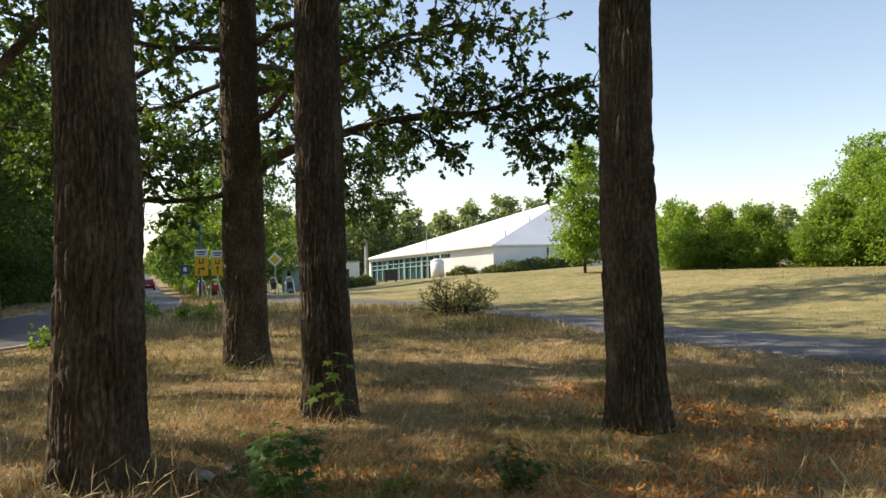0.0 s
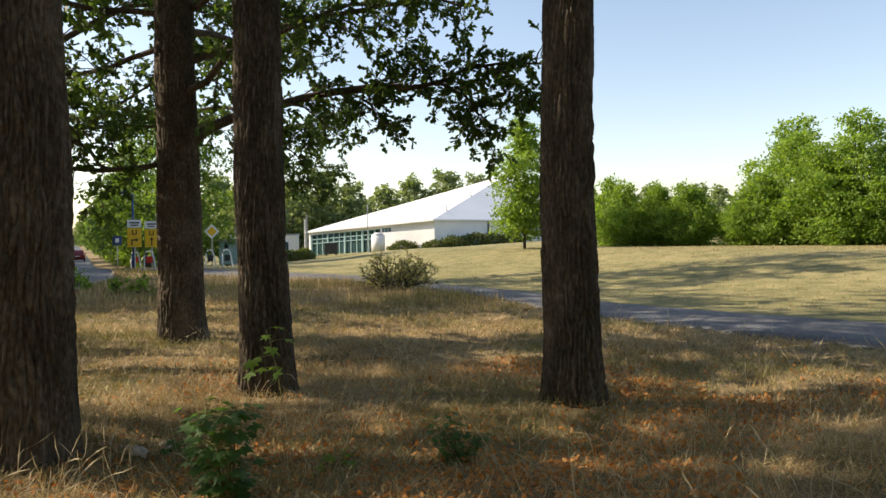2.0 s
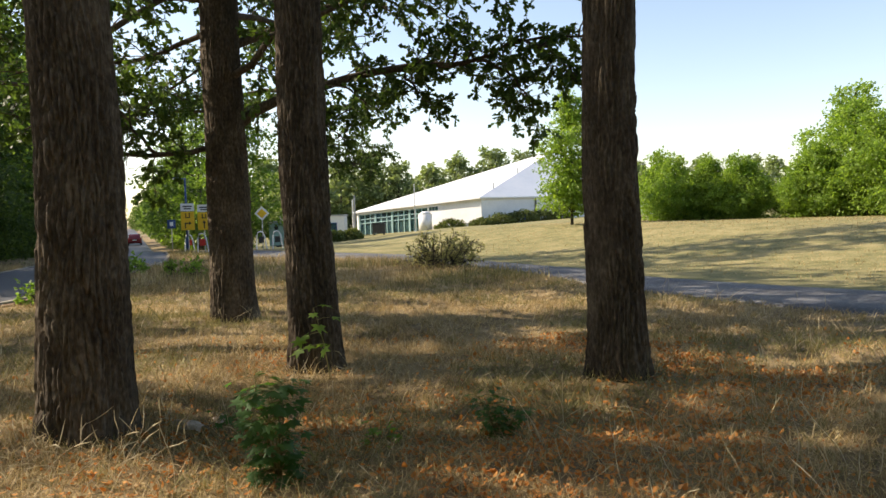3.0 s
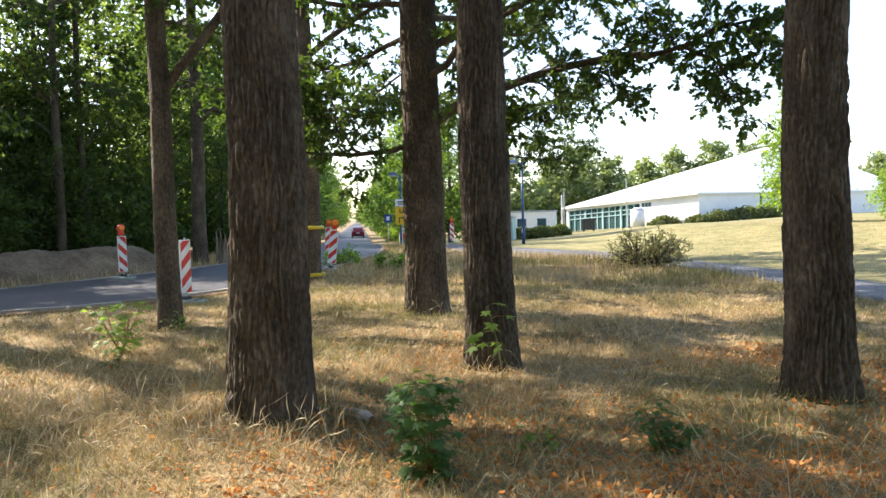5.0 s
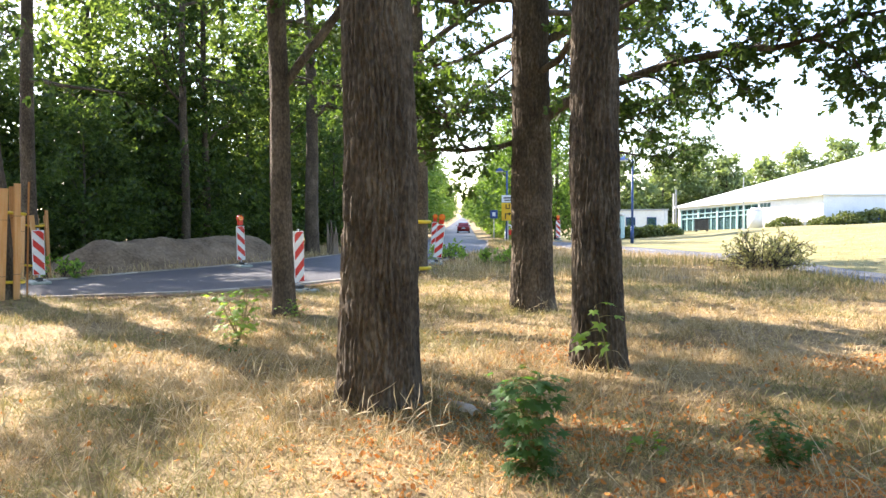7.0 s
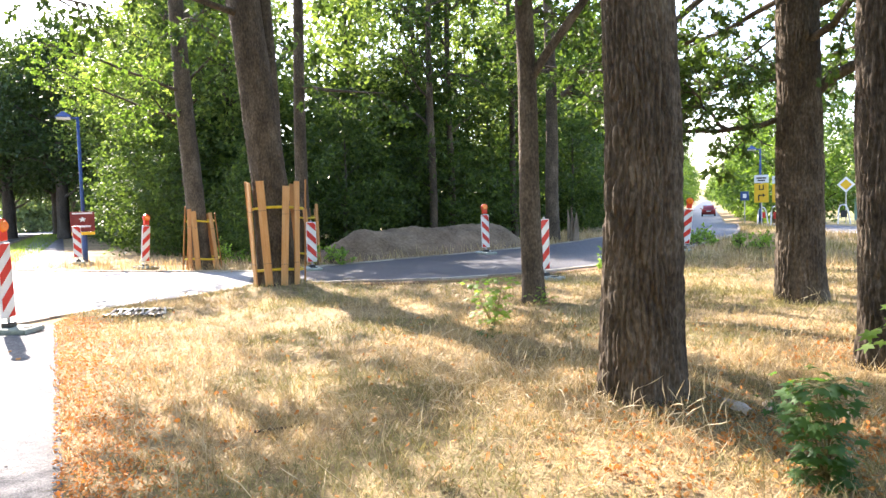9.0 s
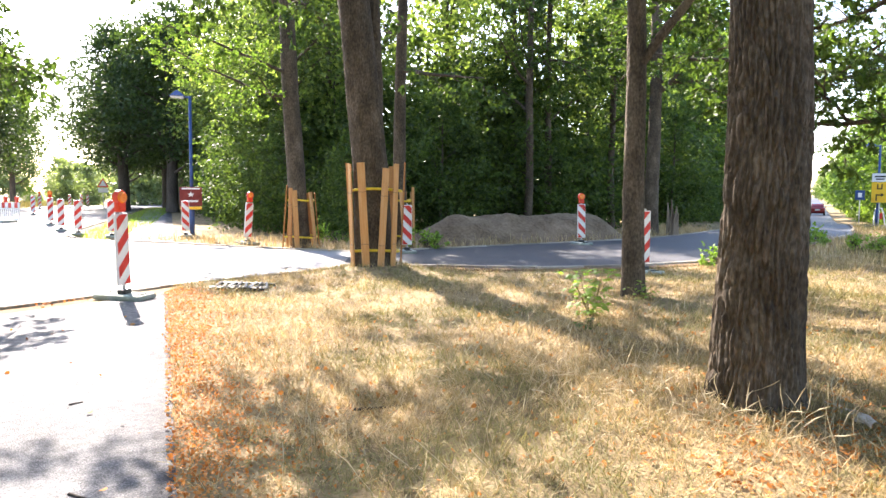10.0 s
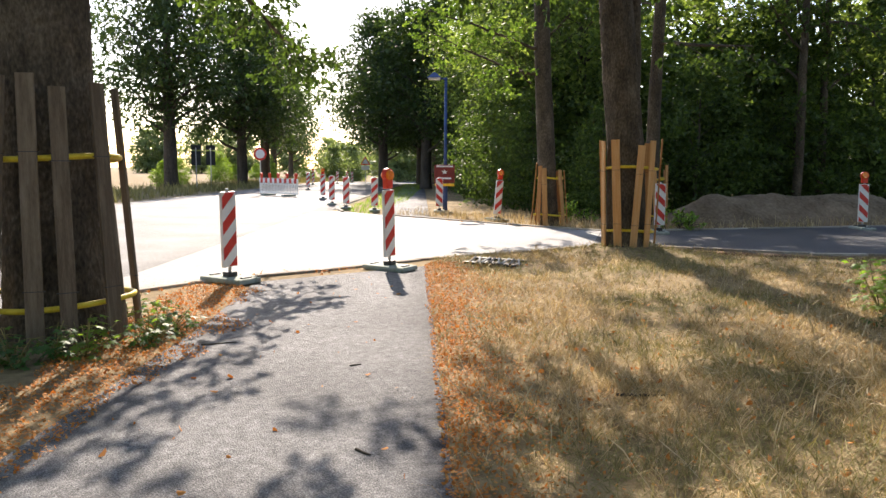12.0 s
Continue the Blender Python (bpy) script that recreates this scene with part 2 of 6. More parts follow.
def box(sx, sy, sz, bevel=0.0, m=None, bm=None):
    """A bevelled box standing on z = 0, centred in plan."""
    bm = bm or bmesh.new()
    made = bmesh.ops.create_cube(bm, size=1.0, matrix=Matrix.Diagonal((sx, sy, sz, 1)))["verts"]
    bmesh.ops.translate(bm, vec=(0, 0, sz / 2), verts=made)
    if bevel:
        edges = {e for v in made for e in v.link_edges}
        made = [v for v in bmesh.ops.bevel(bm, geom=list(edges), offset=bevel, segments=2, affect="EDGES", profile=0.6)["verts"]]
    if m is not None:
        bmesh.ops.transform(bm, matrix=m, verts=made)
    return bm


def cyl(r, h, seg=14, r2=None, m=None, bm=None, bevel=0.0):
    bm = bm or bmesh.new()
    made = bmesh.ops.create_cone(bm, cap_ends=True, segments=seg, radius1=r, radius2=r if r2 is None else r2, depth=h,
                                 matrix=Matrix.Translation((0, 0, h / 2)))["verts"]
    if m is not None:
        bmesh.ops.transform(bm, matrix=m, verts=made)
    return bm


def tube(points, radii, sides=8):
    """Vertices and quads of a tube along points."""
    P = np.asarray(points, float)
    R = np.asarray(radii, float)
    T = np.gradient(P, axis=0)
    T /= np.linalg.norm(T, axis=1)[:, None] + 1e-9
    ref = np.where(np.abs(T[:, 2:3]) > 0.9, [[1.0, 0, 0]], [[0, 0, 1.0]])
    U = np.cross(T, ref)
    U /= np.linalg.norm(U, axis=1)[:, None] + 1e-9
    W = np.cross(T, U)
    a = np.linspace(0, 2 * np.pi, sides, endpoint=False)
    V = P[:, None] + R[:, None, None] * (np.cos(a)[None, :, None] * U[:, None] + np.sin(a)[None, :, None] * W[:, None])
    i, j = np.meshgrid(np.arange(len(P) - 1), np.arange(sides), indexing="ij")
    k = (j + 1) % sides
    F = np.stack([i * sides + j, i * sides + k, (i + 1) * sides + k, (i + 1) * sides + j], -1).reshape(-1, 4)
    return V.reshape(-1, 3), F


def join(pieces):
    V, F, n = [], [], 0
    for v, f in pieces:
        V.append(v)
        F.append(f + n)
        n += len(v)
    return np.concatenate(V), np.concatenate(F)


def rand_frames(n, rs, droop=0.3, up=0.0):
    """Random leaf axes: along, across."""
    d = rs.normal(size=(n, 3))
    d[:, 2] = d[:, 2] * 0.6 - droop
    d /= np.linalg.norm(d, axis=1)[:, None]
    nrm = rs.normal(size=(n, 3)) + np.array([0, 0, up])
    w = np.cross(d, nrm)
    w /= np.linalg.norm(w, axis=1)[:, None] + 1e-9
    return d, w


def leaves(centres, size, rs, lobed=False, droop=0.3, up=0.8, spread=0.35):
    """Leaf faces at the centres: rhombs, or folded two-face leaves with shoulders."""
    n = len(centres)
    d, w = rand_frames(n, rs, droop, up)
    s = size * rs.uniform(1 - spread, 1 + spread, (n, 1))
    c = np.asarray(centres)
    nz = np.cross(d, w)
    if lobed == "point":
        V = np.stack([c - d * s * 0.4 + w * s * 0.36, c - d * s * 0.4 - w * s * 0.36, c + d * s * 0.65 - nz * s * 0.1], 1)
        return V.reshape(-1, 3), np.arange(n * 3).reshape(-1, 3)
    if not lobed:
        V = np.stack([c - d * s * 0.5, c + w * s * 0.32 - nz * s * 0.05, c + d * s * 0.5, c - w * s * 0.32 - nz * s * 0.05], 1)
        return V.reshape(-1, 3), np.arange(n * 4).reshape(-1, 4)
    f = nz * s * 0.10
    V = np.stack([c - d * s * 0.5, c - d * s * 0.12 + w * s * 0.24 + f, c + d * s * 0.3 + w * s * 0.30 + f,
                  c + d * s * 0.5, c + d * s * 0.3 - w * s * 0.30 + f, c - d * s * 0.12 - w * s * 0.24 + f], 1)
    k = np.arange(n)[:, None] * 6
    F = np.concatenate([k + np.array([[0, 1, 2, 3]]), k + np.array([[0, 3, 4, 5]])])
    return V.reshape(-1, 3), F


# ---- lie of the land ----
KERB_LINE = [(-11.0, 4.4), (-11.8, 4.9), (-12.3, 7.3), (-12.65, 8.7), (-12.35, 9.4), (-11.7, 9.8), (-10.9, 10.4), (-9.66, 11.6), (-8.85, 13.2),
             (-8.5, 14.7), (-8.6, 17.5), (-8.9, 20.5), (-9.6, 25), (-10.6, 30), (-12.5, 36), (-14.8, 42)]
CORNER_KERB = [(0.0, -4.5), (-4.0, -2.75), (-7.2, -1.45), (-8.9, -0.75), (-9.84, -0.1), (-10.55, 1.1), (-11.0, 2.7), (-11.8, 4.9)]
FAR_KERB = [(-23.0, 8.2), (-21.5, 8.8), (-19.0, 9.65), (-17.1, 10.35), (-15.7, 11.1), (-15.2, 12.5), (-15.0, 14.2), (-14.8, 16.0),
            (-14.5, 18.5), (-14.2, 22.0), (-14.6, 25.0), (-15.6, 29.5), (-17.6, 36), (-20.0, 42)]
WALK_NEAR = [(-14.8, 42.0), (-7.5, 32.0), (-4.7, 29.0), (-1.6, 26.8), (0.3, 23.2), (1.2, 21.2), (2.4, 17.9), (3.1, 15.2), (3.8, 13.0), (4.5, 11.6), (5.4, 9.95),
             (6.1, 8.8), (7.6, 6.4), (11.0, 1.0)]
WALK_FAR = [(-14.5, 46.0), (-7.0, 36.5), (-3.5, 32.5), (-0.6, 29.0), (1.0, 25.6), (2.0, 23.0), (3.75, 19.3), (4.75, 16.1), (5.7, 14.4), (6.6, 13.0), (7.2, 12.3),
            (7.95, 11.3), (9.7, 8.8), (13.5, 3.0)]
GRASS = [(11.0, -4.45), (-11.0, 4.4)] + KERB_LINE[1:] + WALK_NEAR[1:]


def dist_line(x, y, line):
    d = np.full(np.shape(x), 1e9)
    for (ax, ay), (bx, by) in zip(line[:-1], line[1:]):
        ux, uy = bx - ax, by - ay
        s = np.clip(((x - ax) * ux + (y - ay) * uy) / (ux * ux + uy * uy), 0, 1)
        d = np.minimum(d, np.hypot(x - ax - s * ux, y - ay - s * uy))
    return d


def inside(x, y, poly):
    r = np.zeros(np.shape(x), bool)
    for (ax, ay), (bx, by) in zip(poly, poly[1:] + poly[:1]):
        hit = ((ay > y) != (by > y)) & (x < (bx - ax) * (y - ay) / (by - ay + 1e-12) + ax)
        r ^= hit
    return r


def land(x, y):
    """Level round the junction, a bank up to the lawn, a fall towards the far hall."""
    x, y = np.asarray(x, float), np.asarray(y, float)
    fall = -1.0 * smooth(38, 85, y - 0.25 * x) * smooth(16, -8, x - 0.04 * y)
    edge = (x - 1.5) * 0.884 + (y - 24.2) * 0.471
    bank = 0.85 * smooth(0.3, 13.0, edge) * smooth(-8, 8, x + 0.15 * (y - 24))
    return fall + bank


def ground_height(x, y):
    """The land with the uneven grass between the paths."""
    x, y = np.asarray(x, float), np.asarray(y, float)
    bump = 0.13 * (vn(x * 0.7, y * 0.7, 3) - 0.5) + 0.06 * (vn(x * 2.3, y * 2.3, 5) - 0.5)
    edge = dist_line(x, y, GRASS + GRASS[:1])
    k = np.where(inside(x, y, GRASS), smooth(0.05, 1.2, edge), 0.0)
    hump = 0.16 * np.exp(-((x + 11.3) ** 2 + (y - 8.5) ** 2) / 0.8) * smooth(0.0, 0.6, edge)
    hump = hump + 0.07 * np.exp(-((x + 2.37) ** 2 + (y - 5.1) ** 2) / 0.5) + 0.06 * np.exp(-((x - 1.55) ** 2 + (y - 6.5) ** 2) / 0.5)
    return land(x, y) + bump * k + hump


def h(x, y):
    return float(ground_height(np.array([x]), np.array([y]))[0])

# ---- ground, roads, paths ----
def graded(lo, hi, step, reach, grow=1.22):
    mid = list(np.arange(lo, hi + 1e-6, step))
    a, b, s = lo, hi, step
    left, right = [], []
    while b < reach:
        s *= grow
        a, b = a - s, b + s
        left.append(a)
        right.append(b)
    return np.array(left[::-1] + mid + right)


def build_ground():
    gx, gy = graded(-16, 14, 0.2, 3000), graded(-4, 30, 0.2, 3000)
    X, Y = np.meshgrid(gx, gy, indexing="ij")
    Z = ground_height(X, Y)
    bed = dist_line(X, Y, [(-11.7, 20), (-12.4, 26), (-14.6, 34), (-17.4, 42), (-294, 742)])
    Z = Z - 0.35 * smooth(24, 44, Y) * smooth(4.2, 2.4, bed)
    n, m = X.shape
    i, j = np.meshgrid(np.arange(n - 1), np.arange(m - 1), indexing="ij")
    F = np.stack([i * m + j, (i + 1) * m + j, (i + 1) * m + j + 1, i * m + j + 1], -1).reshape(-1, 4)
    me = mesh_from("ground", np.stack([X, Y, Z], -1).reshape(-1, 3), F, SOIL)
    me.materials.append(LAWN)
    cx, cy = X[:-1, :-1].ravel(), Y[:-1, :-1].ravel()
    lawn = ~inside(cx, cy, GRASS) & ((cx - 1.5) * 0.884 + (cy - 24.2) * 0.471 > -2.0) & (cx > -9 - 0.2 * cy)
    me.polygons.foreach_set("material_index", lawn.astype(np.int32))
    tagged(put("ground", me), "dry trampled ground with straw-coloured grass and lawn", "ground", kind="structure")


def resample(line, n):
    P = np.array(line, float)
    s = np.concatenate([[0], np.cumsum(np.hypot(*np.diff(P, axis=0).T))])
    t = np.linspace(0, s[-1], n)
    return np.stack([np.interp(t, s, P[:, k]) for k in (0, 1)], -1)


def strip(name, a, b, material, lift, label, n=80, across=6):
    """A sheet between two edges, draped on the land, with a turned-down rim."""
    A, B = resample(a, n), resample(b, n)
    t = np.linspace(0, 1, across)[None, :, None]
    P = A[:, None] * (1 - t) + B[:, None] * t
    Z = land(P[..., 0], P[..., 1]) + lift
    P = np.concatenate([P[:, :1], P, P[:, -1:]], 1)
    Z = np.concatenate([Z[:, :1] - 0.1, Z, Z[:, -1:] - 0.1], 1)
    k = across + 2
    i, j = np.meshgrid(np.arange(n - 1), np.arange(k - 1), indexing="ij")
    F = np.stack([i * k + j, i * k + j + 1, (i + 1) * k + j + 1, (i + 1) * k + j], -1).reshape(-1, 4)
    me = mesh_from(name, np.concatenate([P, Z[..., None]], -1).reshape(-1, 3), F, material, False)
    tagged(put(name, me), label, "road", kind="structure")


build_ground()
main_y = lambda x, c: -0.44 * x + c
strip("road_main", [(40, main_y(40, -4.45)), (-420, main_y(-420, -4.45))], [(40, main_y(40, -14.8)), (-420, main_y(-420, -14.8))],
      STREET_ASPHALT, 0.012, "sunlit pale grey old asphalt street", 120, 8)
MOUTH = [(-9.84, -0.1), (-10.55, 1.1), (-11.0, 2.7), (-11.8, 4.9), (-12.3, 7.3), (-12.65, 8.7), (-15.7, 11.1), (-17.1, 10.35), (-19.0, 9.65),
         (-21.5, 8.8), (-23.0, 8.2), (-26.0, 7.4), (-26.0, 6.4), (-9.84, -0.6)]
bm = bmesh.new()
face = bm.faces.new([bm.verts.new((x, y, 0.016)) for x, y in MOUTH])
bmesh.ops.triangulate(bm, faces=[face])
tagged(part("road_junction", bm, OLD_ASPHALT), "pale worn asphalt of the junction mouth", "road", kind="structure")
SIDE_NEAR = KERB_LINE[3:] + [(-14.8 - 0.395 * d, 42 + d) for d in (20, 60, 150, 350, 700)]
SIDE_FAR = [(-15.7, 11.1)] + FAR_KERB[5:] + [(-20.0 - 0.395 * d, 42 + d) for d in (20, 60, 150, 350, 700)]


def by_distance(line, marks):
    P = resample(line, 4000)
    s = np.linspace(0, 1, 4000)
    L = np.sum(np.hypot(*np.diff(np.array(line, float), axis=0).T))
    return [tuple(P[min(3999, int(m / L * 3999))]) for m in marks]


MARKS = [0, 1.1, 2.2, 3.3, 4.5, 6, 8, 10, 13, 16, 19, 23, 27, 32, 38, 44, 50, 56, 63, 70, 78, 90, 105, 120, 140, 170, 240, 400, 700]


def strip_marks(name, a, b, material, lift, label):
    A, B = by_distance(a, MARKS), by_distance(b, MARKS)
    V, F, k = [], [], 5
    for p, q in zip(A, B):
        for t in np.linspace(0, 1, k):
            x, y = p[0] * (1 - t) + q[0] * t, p[1] * (1 - t) + q[1] * t
            V.append((x, y, float(land(x, y)) + lift))
    n = len(A)
    for i in range(n - 1):
        for j in range(k - 1):
            F.append((i * k + j, (i + 1) * k + j, (i + 1) * k + j + 1, i * k + j + 1))
    tagged(put(name, mesh_from(name, V, F, material, False)), label, "road", kind="structure")


strip_marks("road_side", SIDE_NEAR, SIDE_FAR, NEW_ASPHALT, 0.02, "freshly laid dark asphalt side road running into the avenue")
strip("footpath_near", [(11.0, -4.45), (1.0, -0.4), (-3.1, 1.25), (-10.95, 4.38)], [(10.0, -6.6), (-4.46, -0.72), (-6.0, -0.05), (-7.5, 0.62), (-10.2, 1.6)],
      PATH_ASPHALT, 0.012, "rough grey asphalt footpath strewn with leaves", 60, 6)
strip("footpath_far", [(-22.0, 9.1), (-38.6, 15.9), (-78, 32.0), (-160, 66)], [(-23.1, 8.1), (-39, 14.2), (-78, 30.2), (-160, 64)],
      PATH_ASPHALT, 0.014, "grey asphalt footpath leading along the wood", 40, 4)
strip("footpath_lawn", WALK_NEAR, WALK_FAR, PATH_ASPHALT, 0.012, "shaded grey asphalt path below the lawn", 90, 5)
strip("kerb_trench", [(x + 0.07, y - 0.05) for x, y in KERB_LINE[5:13]], [(x + 0.4, y - 0.3) for x, y in KERB_LINE[5:13]],
      DUG_SOIL, 0.03, "strip of loose dug soil along the new kerb", 60, 4)

# ---- trees ----
def trunk_mesh(name, line, radii, sides=48, rings=90, furrow=0.02, seed=0, flare=0.25, material=None):
    """A furrowed, flared trunk along a line of (x, y, z)."""
    P = np.array(line, float)
    low = min(0.9, 5.2 / max(1e-6, P[-1, 2] - P[0, 2]))
    cut_at = int(rings * 0.88)
    t = np.concatenate([np.linspace(0, low, cut_at, endpoint=False), np.linspace(low, 1, rings - cut_at)])
    s = np.linspace(0, 1, len(P))
    C = np.stack([np.interp(t, s, P[:, k]) for k in range(3)], -1)
    R = np.interp(t, s, radii)
    z = C[:, 2] - C[0, 2]
    a = np.linspace(0, 2 * np.pi, sides, endpoint=False)
    A, Zg = np.meshgrid(a, z)
    roots = flare * np.exp(-Zg / 0.28) * (0.75 + 0.5 * np.cos(5 * A + seed) * 0.6 + 0.3 * np.cos(3 * A + 2 * seed))
    count = max(10, round(2 * np.pi * radii[0] / 0.042))
    u = A / (2 * np.pi)
    tall = Zg / 0.34
    pu = u * count + 0.9 * (vn(u * count * 0.45, Zg * 5.0, seed) - 0.5) + 0.35 * (vn(u * count * 1.7, Zg * 17, seed + 1) - 0.5)
    pv = tall + 2.2 * (vn(u * count * 0.9, Zg * 3.0, seed + 2) - 0.5)
    dice = np.random.RandomState(seed + 700).uniform(0, 1, (4096, 3))
    near, second, kind = np.full(u.shape, 9.0), np.full(u.shape, 9.0), np.zeros(u.shape)
    for du in (-1, 0, 1):
        for dv in (-1, 0, 1):
            cu, cv = np.floor(pu) + du, np.floor(pv) + dv
            q = dice[((cu % count) * 57 + cv * 131).astype(int) % 4096]
            far_d = np.hypot(cu + q[..., 0] - pu, cv + q[..., 1] - pv)
            closer = far_d < near
            second = np.where(closer, near, np.minimum(second, far_d))
            kind = np.where(closer, q[..., 2], kind)
            near = np.minimum(near, far_d)
    gap = second - near
    ridge = smooth(0.0, 0.34, gap) ** 0.8 * (0.55 + 0.5 * kind) + 0.28 * (vn(u * count * 2.6, Zg * 20, seed + 6) - 0.5)
    worn = smooth(0.62, 0.85, vn(np.cos(A) * 1.2 + 9, np.sin(A) * 1.2 + Zg * 1.1, seed + 9))
    ridge = ridge * (1 - 0.4 * worn) + 0.2 * worn
    lump = vn(np.cos(A) * 1.3 + 5, np.sin(A) * 1.3 + Zg * 0.8, seed + 4) - 0.5
    r = R[:, None] * (1 + roots + 0.07 * lump) + furrow * (ridge - 0.6)
    V = np.stack([C[:, 0:1] - r * np.sin(A), C[:, 1:2] + r * np.cos(A), np.repeat(C[:, 2:3], sides, 1)], -1).reshape(-1, 3)
    i, j = np.meshgrid(np.arange(rings - 1), np.arange(sides), indexing="ij")
    F = np.stack([i * sides + j, i * sides + (j + 1) % sides, (i + 1) * sides + (j + 1) % sides, (i + 1) * sides + j], -1).reshape(-1, 4)
    return mesh_from(name, V, F, material or BARK)


def wander(start, direction, length, rs, n=8, bend=0.18, rise=0.0):
    P = [np.array(start, float)]
    d = np.array(direction, float)
    d /= np.linalg.norm(d)
    for _ in range(n):
        d = d + rs.normal(size=3) * bend + np.array([0, 0, rise])
        d /= np.linalg.norm(d)
        P.append(P[-1] + d * length / n)
    return np.array(P)


def leaf_fans(pos, dirs, size, rs, lobed=True, up=0.9, spread=0.3):
    """Leaves that grow from their places along the given directions: lobed oak leaves, or folded rhombs."""
    n = len(pos)
    d = dirs / (np.linalg.norm(dirs, axis=1)[:, None] + 1e-9)
    w = np.cross(d, rs.normal(size=(n, 3)) * 0.7 + np.array([0, 0, up]))
    w /= np.linalg.norm(w, axis=1)[:, None] + 1e-9
    nz = np.cross(w, d)
    s = size * rs.uniform(1 - spread, 1 + spread, (n, 1))
    droop = nz * s * rs.uniform(-0.05, 0.3, (n, 1))
    at = lambda u, v: pos + d * s * u + w * s * v + nz * s * abs(v) * 0.35 - droop * u * u
    if lobed == "point":
        V = np.stack([at(-0.1, 0.06), at(0.62, 0.36), at(0.9, -0.3)], 1)
        return V.reshape(-1, 3), np.arange(n * 3).reshape(-1, 3)
    if not lobed:
        V = np.stack([at(0, 0), at(0.5, 0.3), at(1.0, 0), at(0.5, -0.3)], 1)
        return V.reshape(-1, 3), np.arange(n * 4).reshape(-1, 4)
    V = np.stack([at(0, 0), at(0.34, 0.24), at(0.48, 0.13), at(0.74, 0.31), at(1.0, 0), at(0.74, -0.31), at(0.48, -0.13), at(0.34, -0.24)], 1)
    k = np.arange(n)[:, None] * 8
    return V.reshape(-1, 3), np.concatenate([k + np.array([[0, 1, 2, 3, 4]]), k + np.array([[0, 4, 5, 6, 7]])])


def spray_limb(P, r0, rs, n2, len2, n3, nleaf, out, stems=True, flat=0.4, twig=0.32):
    """A limb with side branches left and right and leaf sprays on their twigs; leaf places and directions go to out."""
    pieces = [tube(P, np.linspace(r0, max(0.008, r0 * 0.18), len(P)), 8)]
    for j in range(n2):
        t = (0.16 + 0.84 * (j + rs.uniform()) / n2) * (len(P) - 1)
        i = min(int(t), len(P) - 2)
        base = P[i] * (1 - t + i) + P[i + 1] * (t - i)
        along = P[i + 1] - P[i]
        along = along / np.linalg.norm(along)
        lateral = np.cross(along, (0, 0, 1.0)) * (1 if j % 2 else -1)
        d = along * rs.uniform(0.2, 0.9) + lateral * rs.uniform(0.3, 1.1) + np.array([0, 0, rs.normal() * flat])
        Q = wander(base, d, len2 * rs.uniform(0.5, 1.2) * (1.15 - 0.5 * t / (len(P) - 1)), rs, 5, 0.24, -0.05)
        pieces.append(tube(Q, np.linspace(max(0.009, r0 * 0.22), 0.004, len(Q)), 4))
        for _ in range(n3):
            i = rs.randint(1, 6)
            dd = Q[i] - Q[i - 1]
            dd = dd / np.linalg.norm(dd) + rs.normal(size=3) * np.array([0.8, 0.8, 0.5])
            dd /= np.linalg.norm(dd)
            l = twig * rs.uniform(0.5, 1.3)
            if stems:
                pieces.append(tube([Q[i], Q[i] + dd * l], [0.005, 0.003], 3))
            u = 1 - rs.uniform(0, 1, (nleaf, 1)) ** 2 * 0.75
            out.append((Q[i] + dd * l * u, dd + rs.normal(size=(nleaf, 3)) * 0.75 - np.array([0, 0, 0.15])))
    return pieces


def gather(out, low):
    p, d = np.concatenate([a for a, _ in out]), np.concatenate([a for _, a in out])
    m = p[:, 2] > low
    return p[m], d[m]


def bend_line(points, n, rs, wiggle=0.03):
    """A limb's line through a few points, with small kinks."""
    P = np.array(points, float)
    t, u = np.linspace(0, len(P) - 1, n), np.arange(len(P))
    Q = np.stack([np.interp(t, u, P[:, k]) for k in range(3)], -1)
    Q[1:] += rs.normal(size=(n - 1, 3)) * wiggle
    return Q


